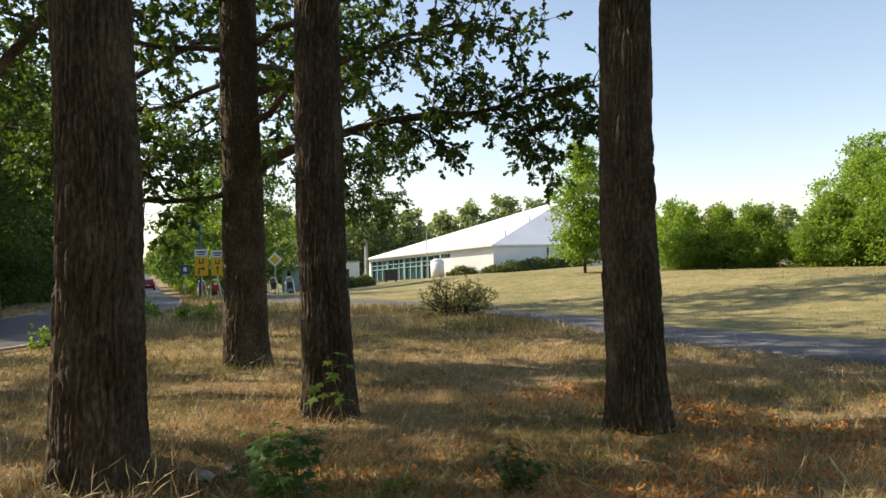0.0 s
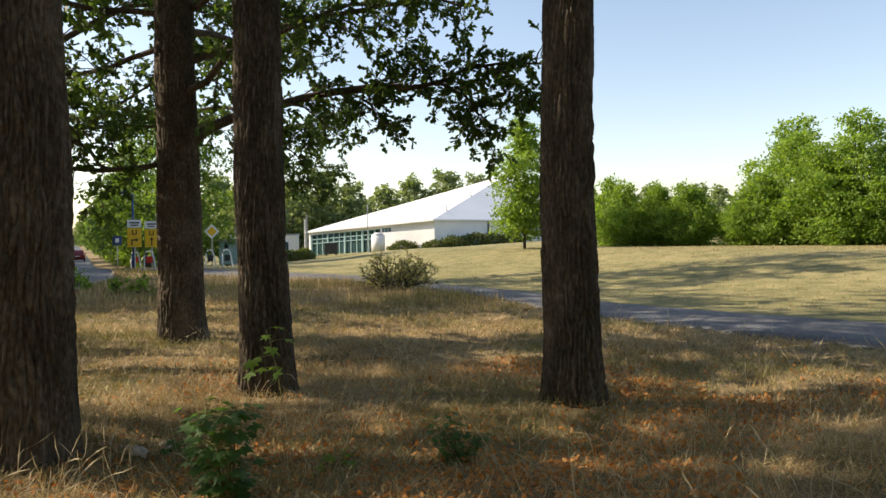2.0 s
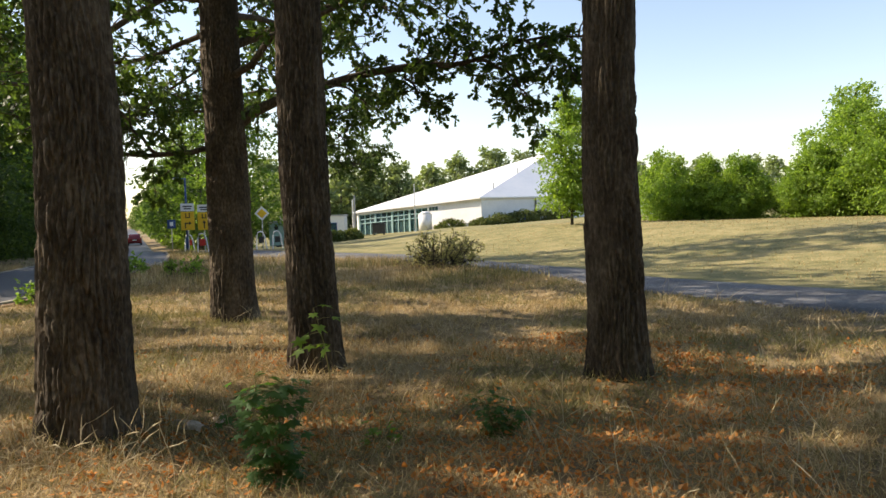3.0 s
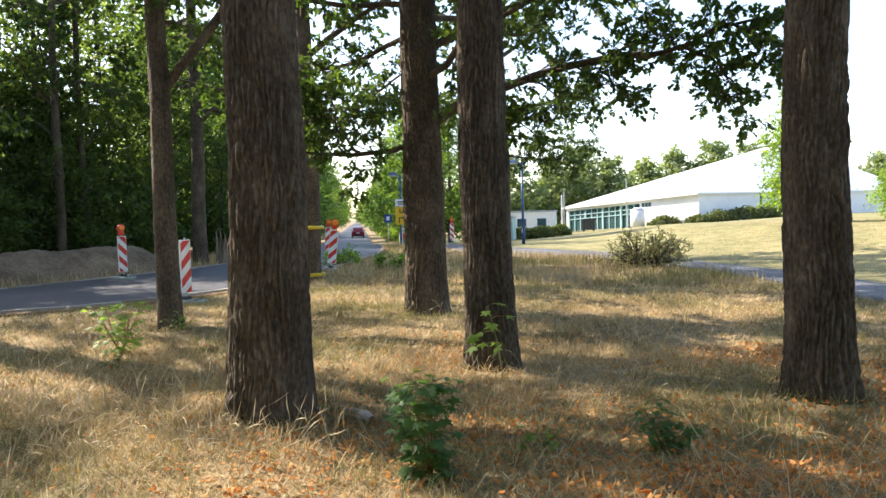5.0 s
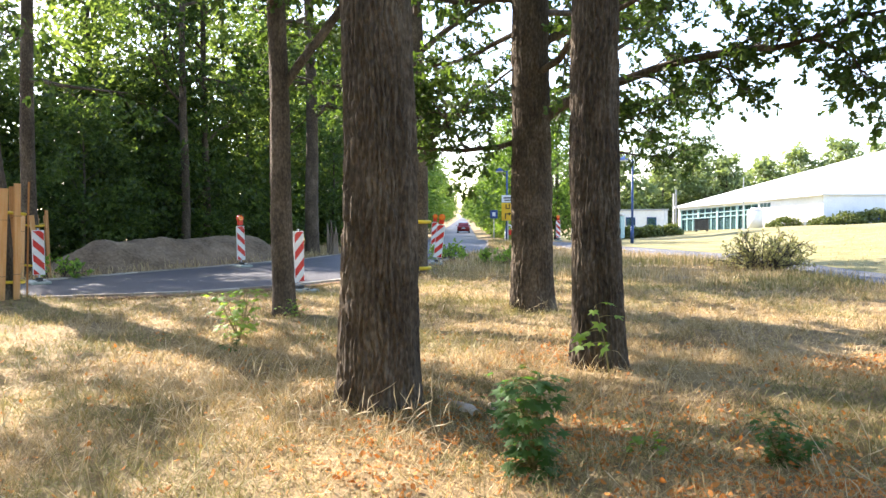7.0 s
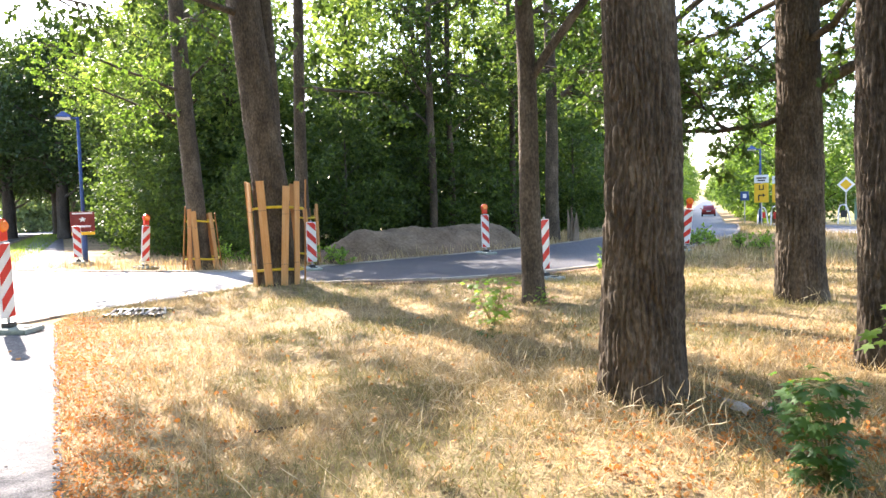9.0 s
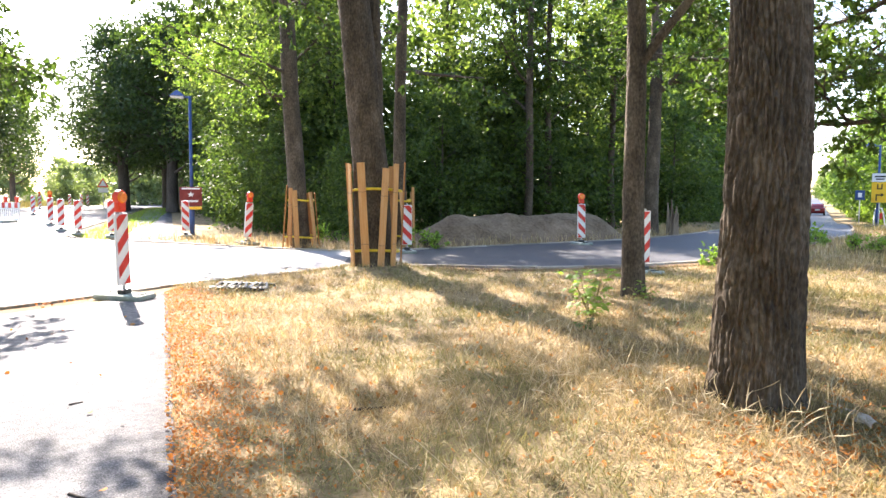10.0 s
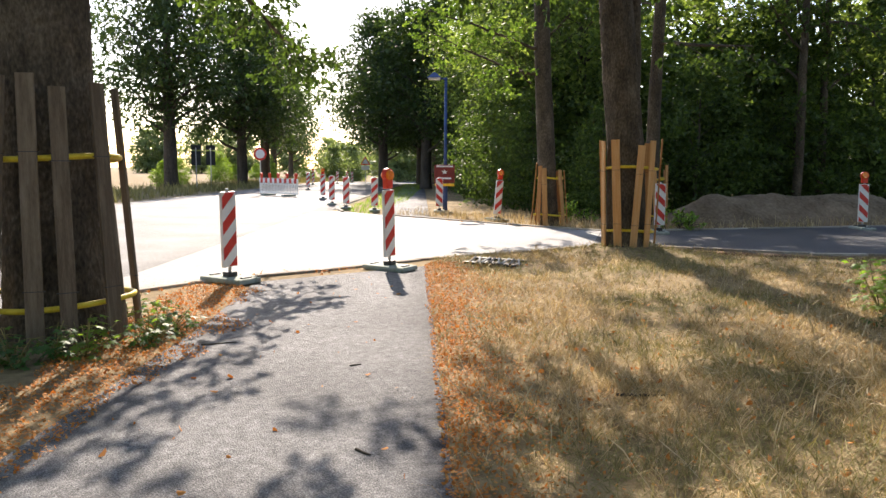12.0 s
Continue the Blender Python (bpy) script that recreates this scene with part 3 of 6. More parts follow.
def oak(name_label, x, y, diam, height, seed, lean=(0, 0), limbs=(), crown_base=5.0, crown_r=4.0, boughs=16, sprays=8, count=12,
        leaf=0.115, stems=(), group="oaks on the verge", sides=48, rings=90, furrow=0.02, top_leaf=0.165, low=-9, sunlit_low_mat=None, lines=(), top=0.45, density=1.0):
    """An oak: furrowed trunk, low limbs (azimuth, height, length, rise, radius, sprays, bend) or lines of points,
    further stems (azimuth, height, length, rise, radius), and a crown of boughs."""
    rs = np.random.RandomState(seed)
    z0 = h(x, y) - 0.06
    tree = thing("oak_tree", Matrix.Translation((x, y, z0)), name_label, "tree", group)
    tip = np.array([lean[0] * height, lean[1] * height, height])
    line = [tip * s + np.array([0.05 * math.sin(3 * s * 3 + seed), 0.05 * math.cos(4 * s + seed), 0]) * (s > 0) for s in np.linspace(0, 1, 9)]
    r = diam / 2
    put("trunk", trunk_mesh("trunk", line, np.linspace(r * 1.08, r * top, 9), sides, rings, furrow, seed), tree)
    at = lambda z: tip * (z / height)
    high, fine, pieces = [], [], []
    for az, z, length, rise, rad, n2, bend in limbs:
        P = wander(at(z), (math.cos(radians(az)), math.sin(radians(az)), rise), length, rs, 9, bend)
        put("limb", mesh_from("limb", *join(spray_limb(P, rad, rs, n2, 1.0, 7, 9, fine)), BARK), tree)
    for points, rad, n2, len2, nleaf in lines:
        P = bend_line(points, 14, rs)
        put("limb", mesh_from("limb", *join(spray_limb(P, rad, rs, n2, len2, 8, nleaf, fine, flat=0.55)), BARK), tree)
    for az, z, length, rise, rad in stems:
        P = wander(at(z), (math.cos(radians(az)), math.sin(radians(az)), rise), length, rs, 8, 0.02)
        put("stem", trunk_mesh("stem", P, np.linspace(rad, rad * 0.6, 9), 36, 70, furrow, seed + 5, 0.0), tree)
        pieces += spray_limb(P[4:], rad * 0.6, rs, 6, 1.6, 7, count, high, False)
    for i in range(boughs):
        z = crown_base + (height - crown_base) * (i + rs.uniform(0, 1)) / boughs
        az = i * 2.4 + rs.uniform(-0.5, 0.5)
        L = crown_r * rs.uniform(0.75, 1.15) * (1.0 - 0.45 * max(0, (z - crown_base) / (height - crown_base + 0.01)))
        P = wander(at(min(z, height * 0.97)), (math.cos(az), math.sin(az), rs.uniform(0.1, 0.6)), L, rs, 6, 0.16, -0.02)
        pieces += spray_limb(P, 0.04 + 0.01 * L, rs, int(sprays * 1.4 * density), 1.5, 6, count, high, False, twig=0.5)
    if pieces:
        tagged(put("branchwork", mesh_from("branchwork", *join(pieces), BARK), tree), kind="stuff")
    if high:
        put("crown", mesh_from("crown", *leaf_fans(*gather(high, low), top_leaf, rs, False), OAK_LEAF, False), tree)
    if fine:
        put("low_leaves", mesh_from("low_leaves", *leaf_fans(*gather(fine, low), leaf, rs), sunlit_low_mat or OAK_LEAF, False), tree)
    return tree


LAB = "tall oak with dark furrowed bark in dry grass"
oak("stout oak with furrowed bark and a bare scar", -2.38, 5.13, 0.54, 15, 1, (0.002, 0.0), (), 6.5, 4.2, 13, 8, density=1.4, sides=220, rings=250, furrow=0.036)
oak("oak in dry grass with long low limbs", -2.99, 11.35, 0.60, 16, 2, (0.006, 0.0),
    ((150, 4.4, 4.0, 0.15, 0.05, 16, 0.1), (200, 4.8, 5.0, 0.15, 0.05, 16, 0.1), (60, 4.6, 4.5, 0.25, 0.06, 16, 0.1)),
    5.6, 4.2, 14, 8, density=1.5, sides=160, rings=190, furrow=0.036,
    lines=((((0, 0, 2.85), (0.8, 0.1, 3.35), (1.65, 0.15, 3.6), (2.6, 0.2, 3.8), (3.3, 0.2, 3.86), (3.75, 0.2, 3.84), (4.3, 0.1, 4.15), (5.35, -0.1, 4.1)), 0.085, 28, 0.85, 8),
           (((3.8, 0.2, 3.86), (4.2, 0.15, 3.78), (4.5, 0.1, 3.4), (4.6, 0.1, 3.05)), 0.03, 14, 0.5, 7),
           (((4.4, 0.1, 4.14), (4.95, 0.0, 3.95), (5.25, 0.0, 3.6)), 0.025, 11, 0.45, 7),
           (((2.6, 0.2, 3.8), (2.85, 0.2, 3.5), (3.0, 0.2, 3.25)), 0.02, 8, 0.3, 8),
           (((0.9, 0.1, 3.3), (1.3, 0.1, 3.1), (1.7, 0.1, 2.75)), 0.02, 9, 0.35, 8),
           (((0, 0, 4.1), (1.2, 0.3, 4.7), (2.6, 0.2, 5.0), (3.6, 0.1, 5.1), (4.4, 0.0, 5.0)), 0.07, 17, 1.0, 8),
           (((0, 0, 3.6), (1.0, -0.8, 4.1), (2.2, -1.3, 4.5), (3.4, -1.5, 4.7)), 0.06, 16, 0.9, 8),
           (((0, 0, 4.8), (1.4, -0.5, 5.3), (2.8, -0.7, 5.7), (4.2, -0.8, 5.9)), 0.06, 13, 1.0, 8),
           (((0, 0, 2.6), (-0.5, -0.2, 2.62), (-1.5, -0.55, 2.48), (-2.0, -0.7, 2.7), (-2.6, -0.9, 3.1)), 0.05, 13, 0.8, 9),
           (((-0.9, -0.35, 2.56), (-1.2, -0.4, 2.9), (-1.4, -0.5, 3.3), (-1.9, -0.5, 3.6)), 0.03, 12, 0.7, 9)))
oak(LAB, -1.12, 7.27, 0.45, 15, 3, (0.0, 0), ((160, 4.6, 3.5, 0.1, 0.05, 14, 0.12),), 6.0, 3.6, 12, 8, density=1.4, sides=170, rings=210, furrow=0.036)
oak("oak trunk with deeply furrowed bark beside the path", 1.64, 6.48, 0.46, 15, 4, (0.0, 0.0), (), 6.3, 3.8, 13, 8, density=1.4, sides=180, rings=220, furrow=0.04)
oak("slender forked oak by the road edge", -6.31, 9.52, 0.31, 13, 5, (-0.02, -0.012), ((-60, 4.6, 3.0, 0.2, 0.04, 12, 0.12), (100, 4.4, 3.0, 0.2, 0.04, 12, 0.12)), 4.8, 2.8, 10, 7, density=0.6,
    stems=((25, 3.3, 5.0, 1.5, 0.085),), furrow=0.016)
oak("oak wrapped with yellow pipe bands at the kerb", -7.6, 17.03, 0.42, 15, 6, (0, 0), ((-20, 3.5, 4.6, 0.14, 0.06, 22, 0.1), (25, 3.9, 4.6, 0.15, 0.06, 22, 0.1), (-65, 3.7, 3.6, 0.2, 0.05, 20, 0.1), (75, 4.2, 4.0, 0.2, 0.05, 20, 0.1), (200, 4.6, 4, 0.2, 0.06, 18, 0.12)), 4.8, 4.4, 14, 8, density=1.3, furrow=0.014)
oak("oak with drooping outer sprays beyond the verge", -4.5, 26.0, 0.48, 14, 12, (0.0, 0.0), ((-5, 3.6, 2.7, 0.0, 0.05, 22, 0.1), (30, 4.4, 3.4, 0.1, 0.05, 22, 0.1), (-40, 4.6, 3.4, 0.2, 0.05, 20, 0.1)), 5.0, 4.2, 15, 9, furrow=0.014)
oak("large twin-stemmed oak inside a plank guard", -11.42, 8.6, 0.64, 16, 7, (-0.055, -0.05), ((-95, 5.0, 5.0, 0.12, 0.07, 14, 0.08), (-120, 5.6, 5.0, 0.2, 0.07, 12, 0.08)), 5.0, 5.0, 15, 9, density=0.42, stems=((-150, 2.9, 8.0, 6.0, 0.2), (-138, 0.3, 9.0, 45.0, 0.17)), sides=90, rings=140, furrow=0.026, top=0.55)
# low limbs get a brighter leaf colour in place of sun shining through
oak("leaning oak inside a plank guard at the wood's edge", -17.98, 10.98, 0.50, 15, 8, (-0.02, -0.035), ((-116, 4.2, 3.4, 0.15, 0.05, 16, 0.1), (-100, 4.8, 3.6, 0.1, 0.05, 14, 0.1)), 5.5, 3.6, 10, 8, density=0.45, furrow=0.014, sunlit_low_mat=AVENUE_LEAF)
oak("slim oak inside a plank guard at the wood's edge", -16.78, 13.58, 0.37, 14, 9, (0.002, 0.002), (), 5.0, 3.2, 10, 8, density=0.45, furrow=0.014)
# its long low limbs are added above view to throw dapples on the footpath
oak("massive old oak inside a weathered plank guard", -7.76, -0.6, 0.78, 16, 10, (0.0, 0.0), ((128, 4.6, 6.6, 0.12, 0.07, 18, 0.08), (150, 4.8, 7.5, 0.14, 0.07, 38, 0.08), (105, 4.6, 6.0, 0.25, 0.07, 12, 0.08), (165, 4.6, 7.0, 0.16, 0.06, 24, 0.08), (141, 5.2, 8.8, 0.14, 0.07, 40, 0.08), (134, 5.6, 9.5, 0.2, 0.07, 20, 0.08)), 4.6, 5.4, 14, 9, density=0.7, sides=80, rings=150, furrow=0.028)
# oaks added out of view, their crowns cut sky light on the foreground
for bx, by, sd in ((0.6, -4.1, 401), (8.6, -7.6, 402), (6.0, 3.2, 403)):
    oak("added oak out of view with a broad crown screening the sky", bx, by, 0.5, 15, sd, (0, 0), (), 5.4, 4.8, 16, 9, furrow=0.014)
oak("oak beside a splintered stump at the wood's edge", -15.6, 24.6, 0.5, 16, 11, (0.0, 0.0), ((20, 5.2, 3.5, 0.9, 0.1, 16, 0.12),), 5.5, 4.0, 13, 8, furrow=0.014)


def wood_tree(seed, height, spread, base, n, leaf, material, trunk_r=0.16, label="leafy broad tree of the wood", lobes=12, tight=1.0, bushy=False):
    """A broad tree built once and repeated: trunk, limbs out to its lobes, and leaf sprays over each lobe."""
    rs = np.random.RandomState(seed)
    tree = thing("forest_tree", pose(0, 0, -90), label, "tree", "trees of the wood")
    put("trunk", trunk_mesh("trunk", [(0, 0, 0), (0.1, 0.05, height * 0.5), (0, 0.1, height * 0.92)], [trunk_r, trunk_r * 0.7, 0.03], 12, 14, 0.01, seed, material=BARK_DARK), tree)
    P, D, limbs = [], [], []
    per = 16
    each = max(4, n // (lobes * per))
    for i in range(lobes):
        f = ((i + rs.uniform(0.1, 0.9)) / lobes) ** (1.5 if bushy else 1.0)
        size = spread * rs.uniform(0.30, 0.48) * (1.0 - 0.3 * f) * tight
        z = base + size * 0.6 + (height - base - size * 1.3) * f
        rad = max(0.0, spread * (0.75 + 0.9 * f * (1 - f)) * (1 - 0.75 * max(0, f - 0.55) / 0.45) - size * 0.8) * rs.uniform(0.6, 1.05)
        a = i * 2.4 + rs.uniform(-0.6, 0.6)
        c = np.array([math.cos(a) * rad, math.sin(a) * rad, z])
        start = np.array([0, 0, max(0.1, z - 0.5 * rad - 0.3)])
        limbs.append(tube([start, (start + c) / 2 + rs.normal(size=3) * 0.08 * rad, c], [trunk_r * 0.35, trunk_r * 0.22, trunk_r * 0.1], 4))
        for _ in range(per):
            d = rs.normal(size=3)
            d[2] = d[2] * 0.8 if bushy else abs(d[2]) * 0.9 - 0.4
            d /= np.linalg.norm(d)
            q = c + d * size * rs.uniform(0.55, 1.15) * np.array([1.05, 1.05, 0.85])
            P.append(q + rs.normal(size=(each, 3)) * size * np.array([0.27, 0.27, 0.13]))
            D.append(d * 0.8 + rs.normal(size=(each, 3)) * 0.7 - np.array([0, 0, 0.25]))
    pos, dirs = np.concatenate(P), np.concatenate(D)
    m = pos[:, 2] > 0.05
    tagged(put("branchwork", mesh_from("branchwork", *join(limbs), BARK_DARK), tree), kind="stuff")
    put("crown", mesh_from("crown", *leaf_fans(pos[m], dirs[m], leaf, rs, "point", 1.0), material, False), tree)
    return tree


KINDS = [wood_tree(31, 15, 4.4, 3.4, 8600, 0.25, LIT_CROWN_LEAF, lobes=22, tight=1.15), wood_tree(32, 13, 4.0, 3.0, 8600, 0.24, LIT_CROWN_LEAF, lobes=22, tight=1.15),
         wood_tree(33, 17, 4.8, 4.0, 8600, 0.26, LIT_CROWN_LEAF, 0.22, lobes=22, tight=1.15)]
BACK = [wood_tree(34, 16, 4.8, 2.5, 3600, 0.40, LIT_CROWN_LEAF, 0.2, lobes=20, tight=1.2)]
# undergrowth and inner thicket take the leaf colour darkened for shade
UNDER = [wood_tree(41, 4.6, 2.4, 0.0, 8200, 0.16, SHADED_LEAF, 0.05, "dense undergrowth shrub with leaves coloured for shade", 24, 1.0, True), wood_tree(42, 6.2, 2.6, 0.0, 8600, 0.17, SHADED_LEAF, 0.06, "dense undergrowth shrub with leaves coloured for shade", 26, 1.0, True)]
INNER = [wood_tree(43, 7.5, 3.6, 0.0, 3000, 0.5, SHADED_LEAF, 0.08, "thicket inside the wood with leaves coloured for shade", 16, 1.1, True)]
SUNNY = [wood_tree(51, 12, 4.2, 0.8, 9000, 0.32, AVENUE_LEAF, 0.2, "sunlit broad tree along the avenue", 26, 1.1, True)]
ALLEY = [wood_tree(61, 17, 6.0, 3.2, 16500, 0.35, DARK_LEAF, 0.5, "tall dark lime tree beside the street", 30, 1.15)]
FAR = [wood_tree(71, 15, 6.5, 0.0, 3600, 1.0, HAZED_LEAF, 0.3, "distant broad tree behind the hall", 22, 1.1, True)]
HEDGE = [wood_tree(81, 4.4, 2.3, 0.0, 11000, 0.17, BRIGHT_LEAF, 0.05, "sunlit green thicket above the lawn", 28, 1.0, True), wood_tree(82, 6.5, 2.9, 0.0, 12000, 0.19, BRIGHT_LEAF, 0.07, "tall sunlit green thicket above the lawn", 30, 1.0, True)]
YOUNG = wood_tree(91, 6.8, 1.6, 0.7, 15000, 0.17, BRIGHT_LEAF, 0.07, "young bright green tree on the lawn", 34, 1.25, True)


def plant(kind, x, y, scale, turn):
    c = copy_thing(kind, Matrix.Translation((x, y, float(land(x, y)) - 0.05)) @ Matrix.Rotation(turn, 4, "Z"))
    c.scale = (scale, scale, scale)
    return c


rs = np.random.RandomState(5)
EDGE = [(-90, 41), (-60, 28.5), (-40, 20.0), (-30, 16.0), (-23, 13.6), (-19.4, 14.6), (-18.6, 18), (-18.4, 24), (-19.5, 32), (-22, 40), (-30, 60), (-46, 100), (-80, 185)]
E_LINE = resample(EDGE, 1200)
SPAN = np.linspace(0, np.sum(np.hypot(*np.diff(np.array(EDGE), axis=0).T)), 1200)
near_m = 62.0


def along_edge(step, lo, hi, inset, kinds, smin, smax, grow=1.06):
    d, i = 0.0, 0
    while d < hi:
        for sgn in ((1, -1) if d else (1,)):
            at = near_m + sgn * d
            if lo < at < SPAN[-1]:
                p = E_LINE[int(np.searchsorted(SPAN, at))]
                q = p + np.array([-0.70, 0.71]) * inset + rs.uniform(-0.5, 0.5, 2) * min(3.0, step * 0.6)
                plant(kinds[i % len(kinds)], q[0], q[1], rs.uniform(smin, smax), rs.uniform(0, 6.28))
                i += 1
        d += step * (1 + 0.035 * d)


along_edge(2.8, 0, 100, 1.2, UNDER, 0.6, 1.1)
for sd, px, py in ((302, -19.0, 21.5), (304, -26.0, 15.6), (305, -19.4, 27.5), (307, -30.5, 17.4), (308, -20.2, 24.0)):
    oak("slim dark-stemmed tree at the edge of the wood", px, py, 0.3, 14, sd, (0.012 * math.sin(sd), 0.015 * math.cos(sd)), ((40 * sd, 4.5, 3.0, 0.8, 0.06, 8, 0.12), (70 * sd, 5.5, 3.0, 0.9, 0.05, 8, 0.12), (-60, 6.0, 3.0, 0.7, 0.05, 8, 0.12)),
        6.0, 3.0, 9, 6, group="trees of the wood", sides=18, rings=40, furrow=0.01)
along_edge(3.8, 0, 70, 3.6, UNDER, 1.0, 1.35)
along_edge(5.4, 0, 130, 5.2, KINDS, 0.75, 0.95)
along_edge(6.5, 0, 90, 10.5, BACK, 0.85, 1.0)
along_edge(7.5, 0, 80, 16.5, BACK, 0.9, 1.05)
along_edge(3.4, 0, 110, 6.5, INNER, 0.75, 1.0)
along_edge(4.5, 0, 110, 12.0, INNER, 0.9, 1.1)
# the avenue's far trees on both sides of the side road
for d in (16, 30, 46, 64, 90, 125, 170, 240):
    plant(SUNNY[0], -12.0 - 0.395 * d, 42 + d + 2, rs.uniform(0.85, 1.1), rs.uniform(0, 6.28))
for d in (4, 16, 28, 42, 60, 78, 100, 140, 200, 280):
    plant(SUNNY[0], -24.6 - 0.395 * d, 42 + d, rs.uniform(1.25, 1.5), rs.uniform(0, 6.28))
for d in (22, 36, 52, 74, 104, 145, 205):
    plant(HEDGE[0], -11.2 - 0.395 * d, 42 + d, rs.uniform(0.8, 1.1), rs.uniform(0, 6.28))
    plant(UNDER[1], -24.0 - 0.395 * d, 42 + d, rs.uniform(0.8, 1.1), rs.uniform(0, 6.28))
for d in (330, 380):
    for off in (-26, -13, 0, 13):
        plant(SUNNY[0], -14 - 0.395 * d + off, 42 + d, 1.1, rs.uniform(0, 6.28))
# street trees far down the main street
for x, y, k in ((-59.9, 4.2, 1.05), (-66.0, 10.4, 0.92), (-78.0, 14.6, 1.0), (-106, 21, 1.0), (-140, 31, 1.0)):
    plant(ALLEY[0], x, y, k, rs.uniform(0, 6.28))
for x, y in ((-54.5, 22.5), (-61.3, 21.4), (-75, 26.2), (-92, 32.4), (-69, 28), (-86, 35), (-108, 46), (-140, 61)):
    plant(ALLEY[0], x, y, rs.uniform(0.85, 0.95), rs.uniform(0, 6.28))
for x, y, k in ((-34, 20.0, 1.0), (-41, 23.0, 1.1), (-49, 26.5, 1.1), (-58, 30.5, 1.15)):
    plant(KINDS[0], x, y, k, rs.uniform(0, 6.28))
for x, y, k in ((-36, 18.6, 1.0), (-44, 21.6, 1.1), (-50, 24.2, 1.1), (-57, 27.2, 1.2)):
    plant(UNDER[0], x, y, k, rs.uniform(0, 6.28))
for x, y, k in ((-150, 58, 1.0), (-160, 67, 1.1), (-140, 52, 0.9)):
    plant(FAR[0], x, y, k, rs.uniform(0, 6.28))
plant(YOUNG, 7.1, 37.8, 1.0, 0.4)
# thicket above the lawn, and the young tree
for i in range(13):
    f = i / 12
    x, y = 12.0 + 9.5 * f, 40.0 - 10 * f
    plant(HEDGE[0 if f < 0.75 else i % 2], x + rs.uniform(-0.5, 0.5), y + rs.uniform(-0.8, 0.8), (rs.uniform(0.62, 0.86) if f < 0.75 else rs.uniform(0.66, 0.93)), rs.uniform(0, 6.28))
for x, y, s in ((19.6, 34.5, 0.85), (21.6, 32.5, 0.95), (23.5, 31.5, 0.9), (25.5, 30, 1.0), (20.8, 36.5, 1.0)):
    plant(HEDGE[1], x, y, s, rs.uniform(0, 6.28))
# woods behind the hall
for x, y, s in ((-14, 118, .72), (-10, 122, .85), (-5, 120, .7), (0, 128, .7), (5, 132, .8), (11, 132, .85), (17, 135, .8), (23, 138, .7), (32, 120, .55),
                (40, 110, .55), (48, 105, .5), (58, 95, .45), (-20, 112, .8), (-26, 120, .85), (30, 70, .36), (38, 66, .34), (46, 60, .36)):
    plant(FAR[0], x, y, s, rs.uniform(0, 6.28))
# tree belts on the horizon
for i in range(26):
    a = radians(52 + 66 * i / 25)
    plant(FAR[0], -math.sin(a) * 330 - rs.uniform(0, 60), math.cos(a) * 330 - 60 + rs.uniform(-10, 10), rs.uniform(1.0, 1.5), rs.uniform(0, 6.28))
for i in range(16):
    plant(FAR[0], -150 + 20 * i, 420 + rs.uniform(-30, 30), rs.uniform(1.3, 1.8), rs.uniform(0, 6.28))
# thickets far across the main street
for i, x in enumerate((-52, -58, -63, -70, -77, -84, -92, -100, -112, -125, -140, -160)):
    plant(HEDGE[i % 2], x, main_y(x, -25) + rs.uniform(-5, 2), rs.uniform(0.34, 0.58), rs.uniform(0, 6.28))
for x, y, k in ((-118, 33, 0.4), (-128, 39, 0.45), (-142, 42, 0.5), (-150, 46, 0.5), (-165, 47, 0.6)):
    plant(FAR[0], x, y, k, rs.uniform(0, 6.28))
# unseen trees added behind the footpath close the place and block sky light
for x, y, k in ((3.2, -6.0, 0.9), (11.5, -9.8, 0.95), (-5.5, -20, 1.0), (5, -24, 1.05), (19, -13.5, 1.0), (20, -2.5, 0.9)):
    plant(KINDS[1], x, y, k, rs.uniform(0, 6.28))
for x in (-21, -10, 1, 12, 23):
    plant(BACK[0], x, main_y(x, -17.5), rs.uniform(1.0, 1.15), rs.uniform(0, 6.28))
    plant(BACK[0], x + 5, main_y(x + 5, -24), rs.uniform(1.0, 1.15), rs.uniform(0, 6.28))
plant(SUNNY[0], -12.8, 50.5, 0.85, 1.0)
# unseen shrubs added behind the camera to lower the fill light
for x, y, k in ((-8, -20, 1.4), (0, -21, 1.5), (9, -19, 1.4), (15, -7, 1.3), (16.5, 0.5, 1.2), (14, -13, 1.4)):
    plant(UNDER[1], x, y, k, rs.uniform(0, 6.28))

# ---- the white hall ----
def prism(a, b, c, d, thick, name, material, parent, label=""):
    """A slab over the quad a b c d, as thick as given, set back from its face."""
    P = [Vector(p) for p in (a, b, c, d)]
    n = (P[1] - P[0]).cross(P[3] - P[0]).normalized() * thick
    V = [tuple(p) for p in P] + [tuple(p - n) for p in P]
    F = [(0, 1, 2, 3), (7, 6, 5, 4), (0, 4, 5, 1), (1, 5, 6, 2), (2, 6, 7, 3), (3, 7, 4, 0)]
    return put(name, mesh_from(name, V, F, material, False), parent, label)


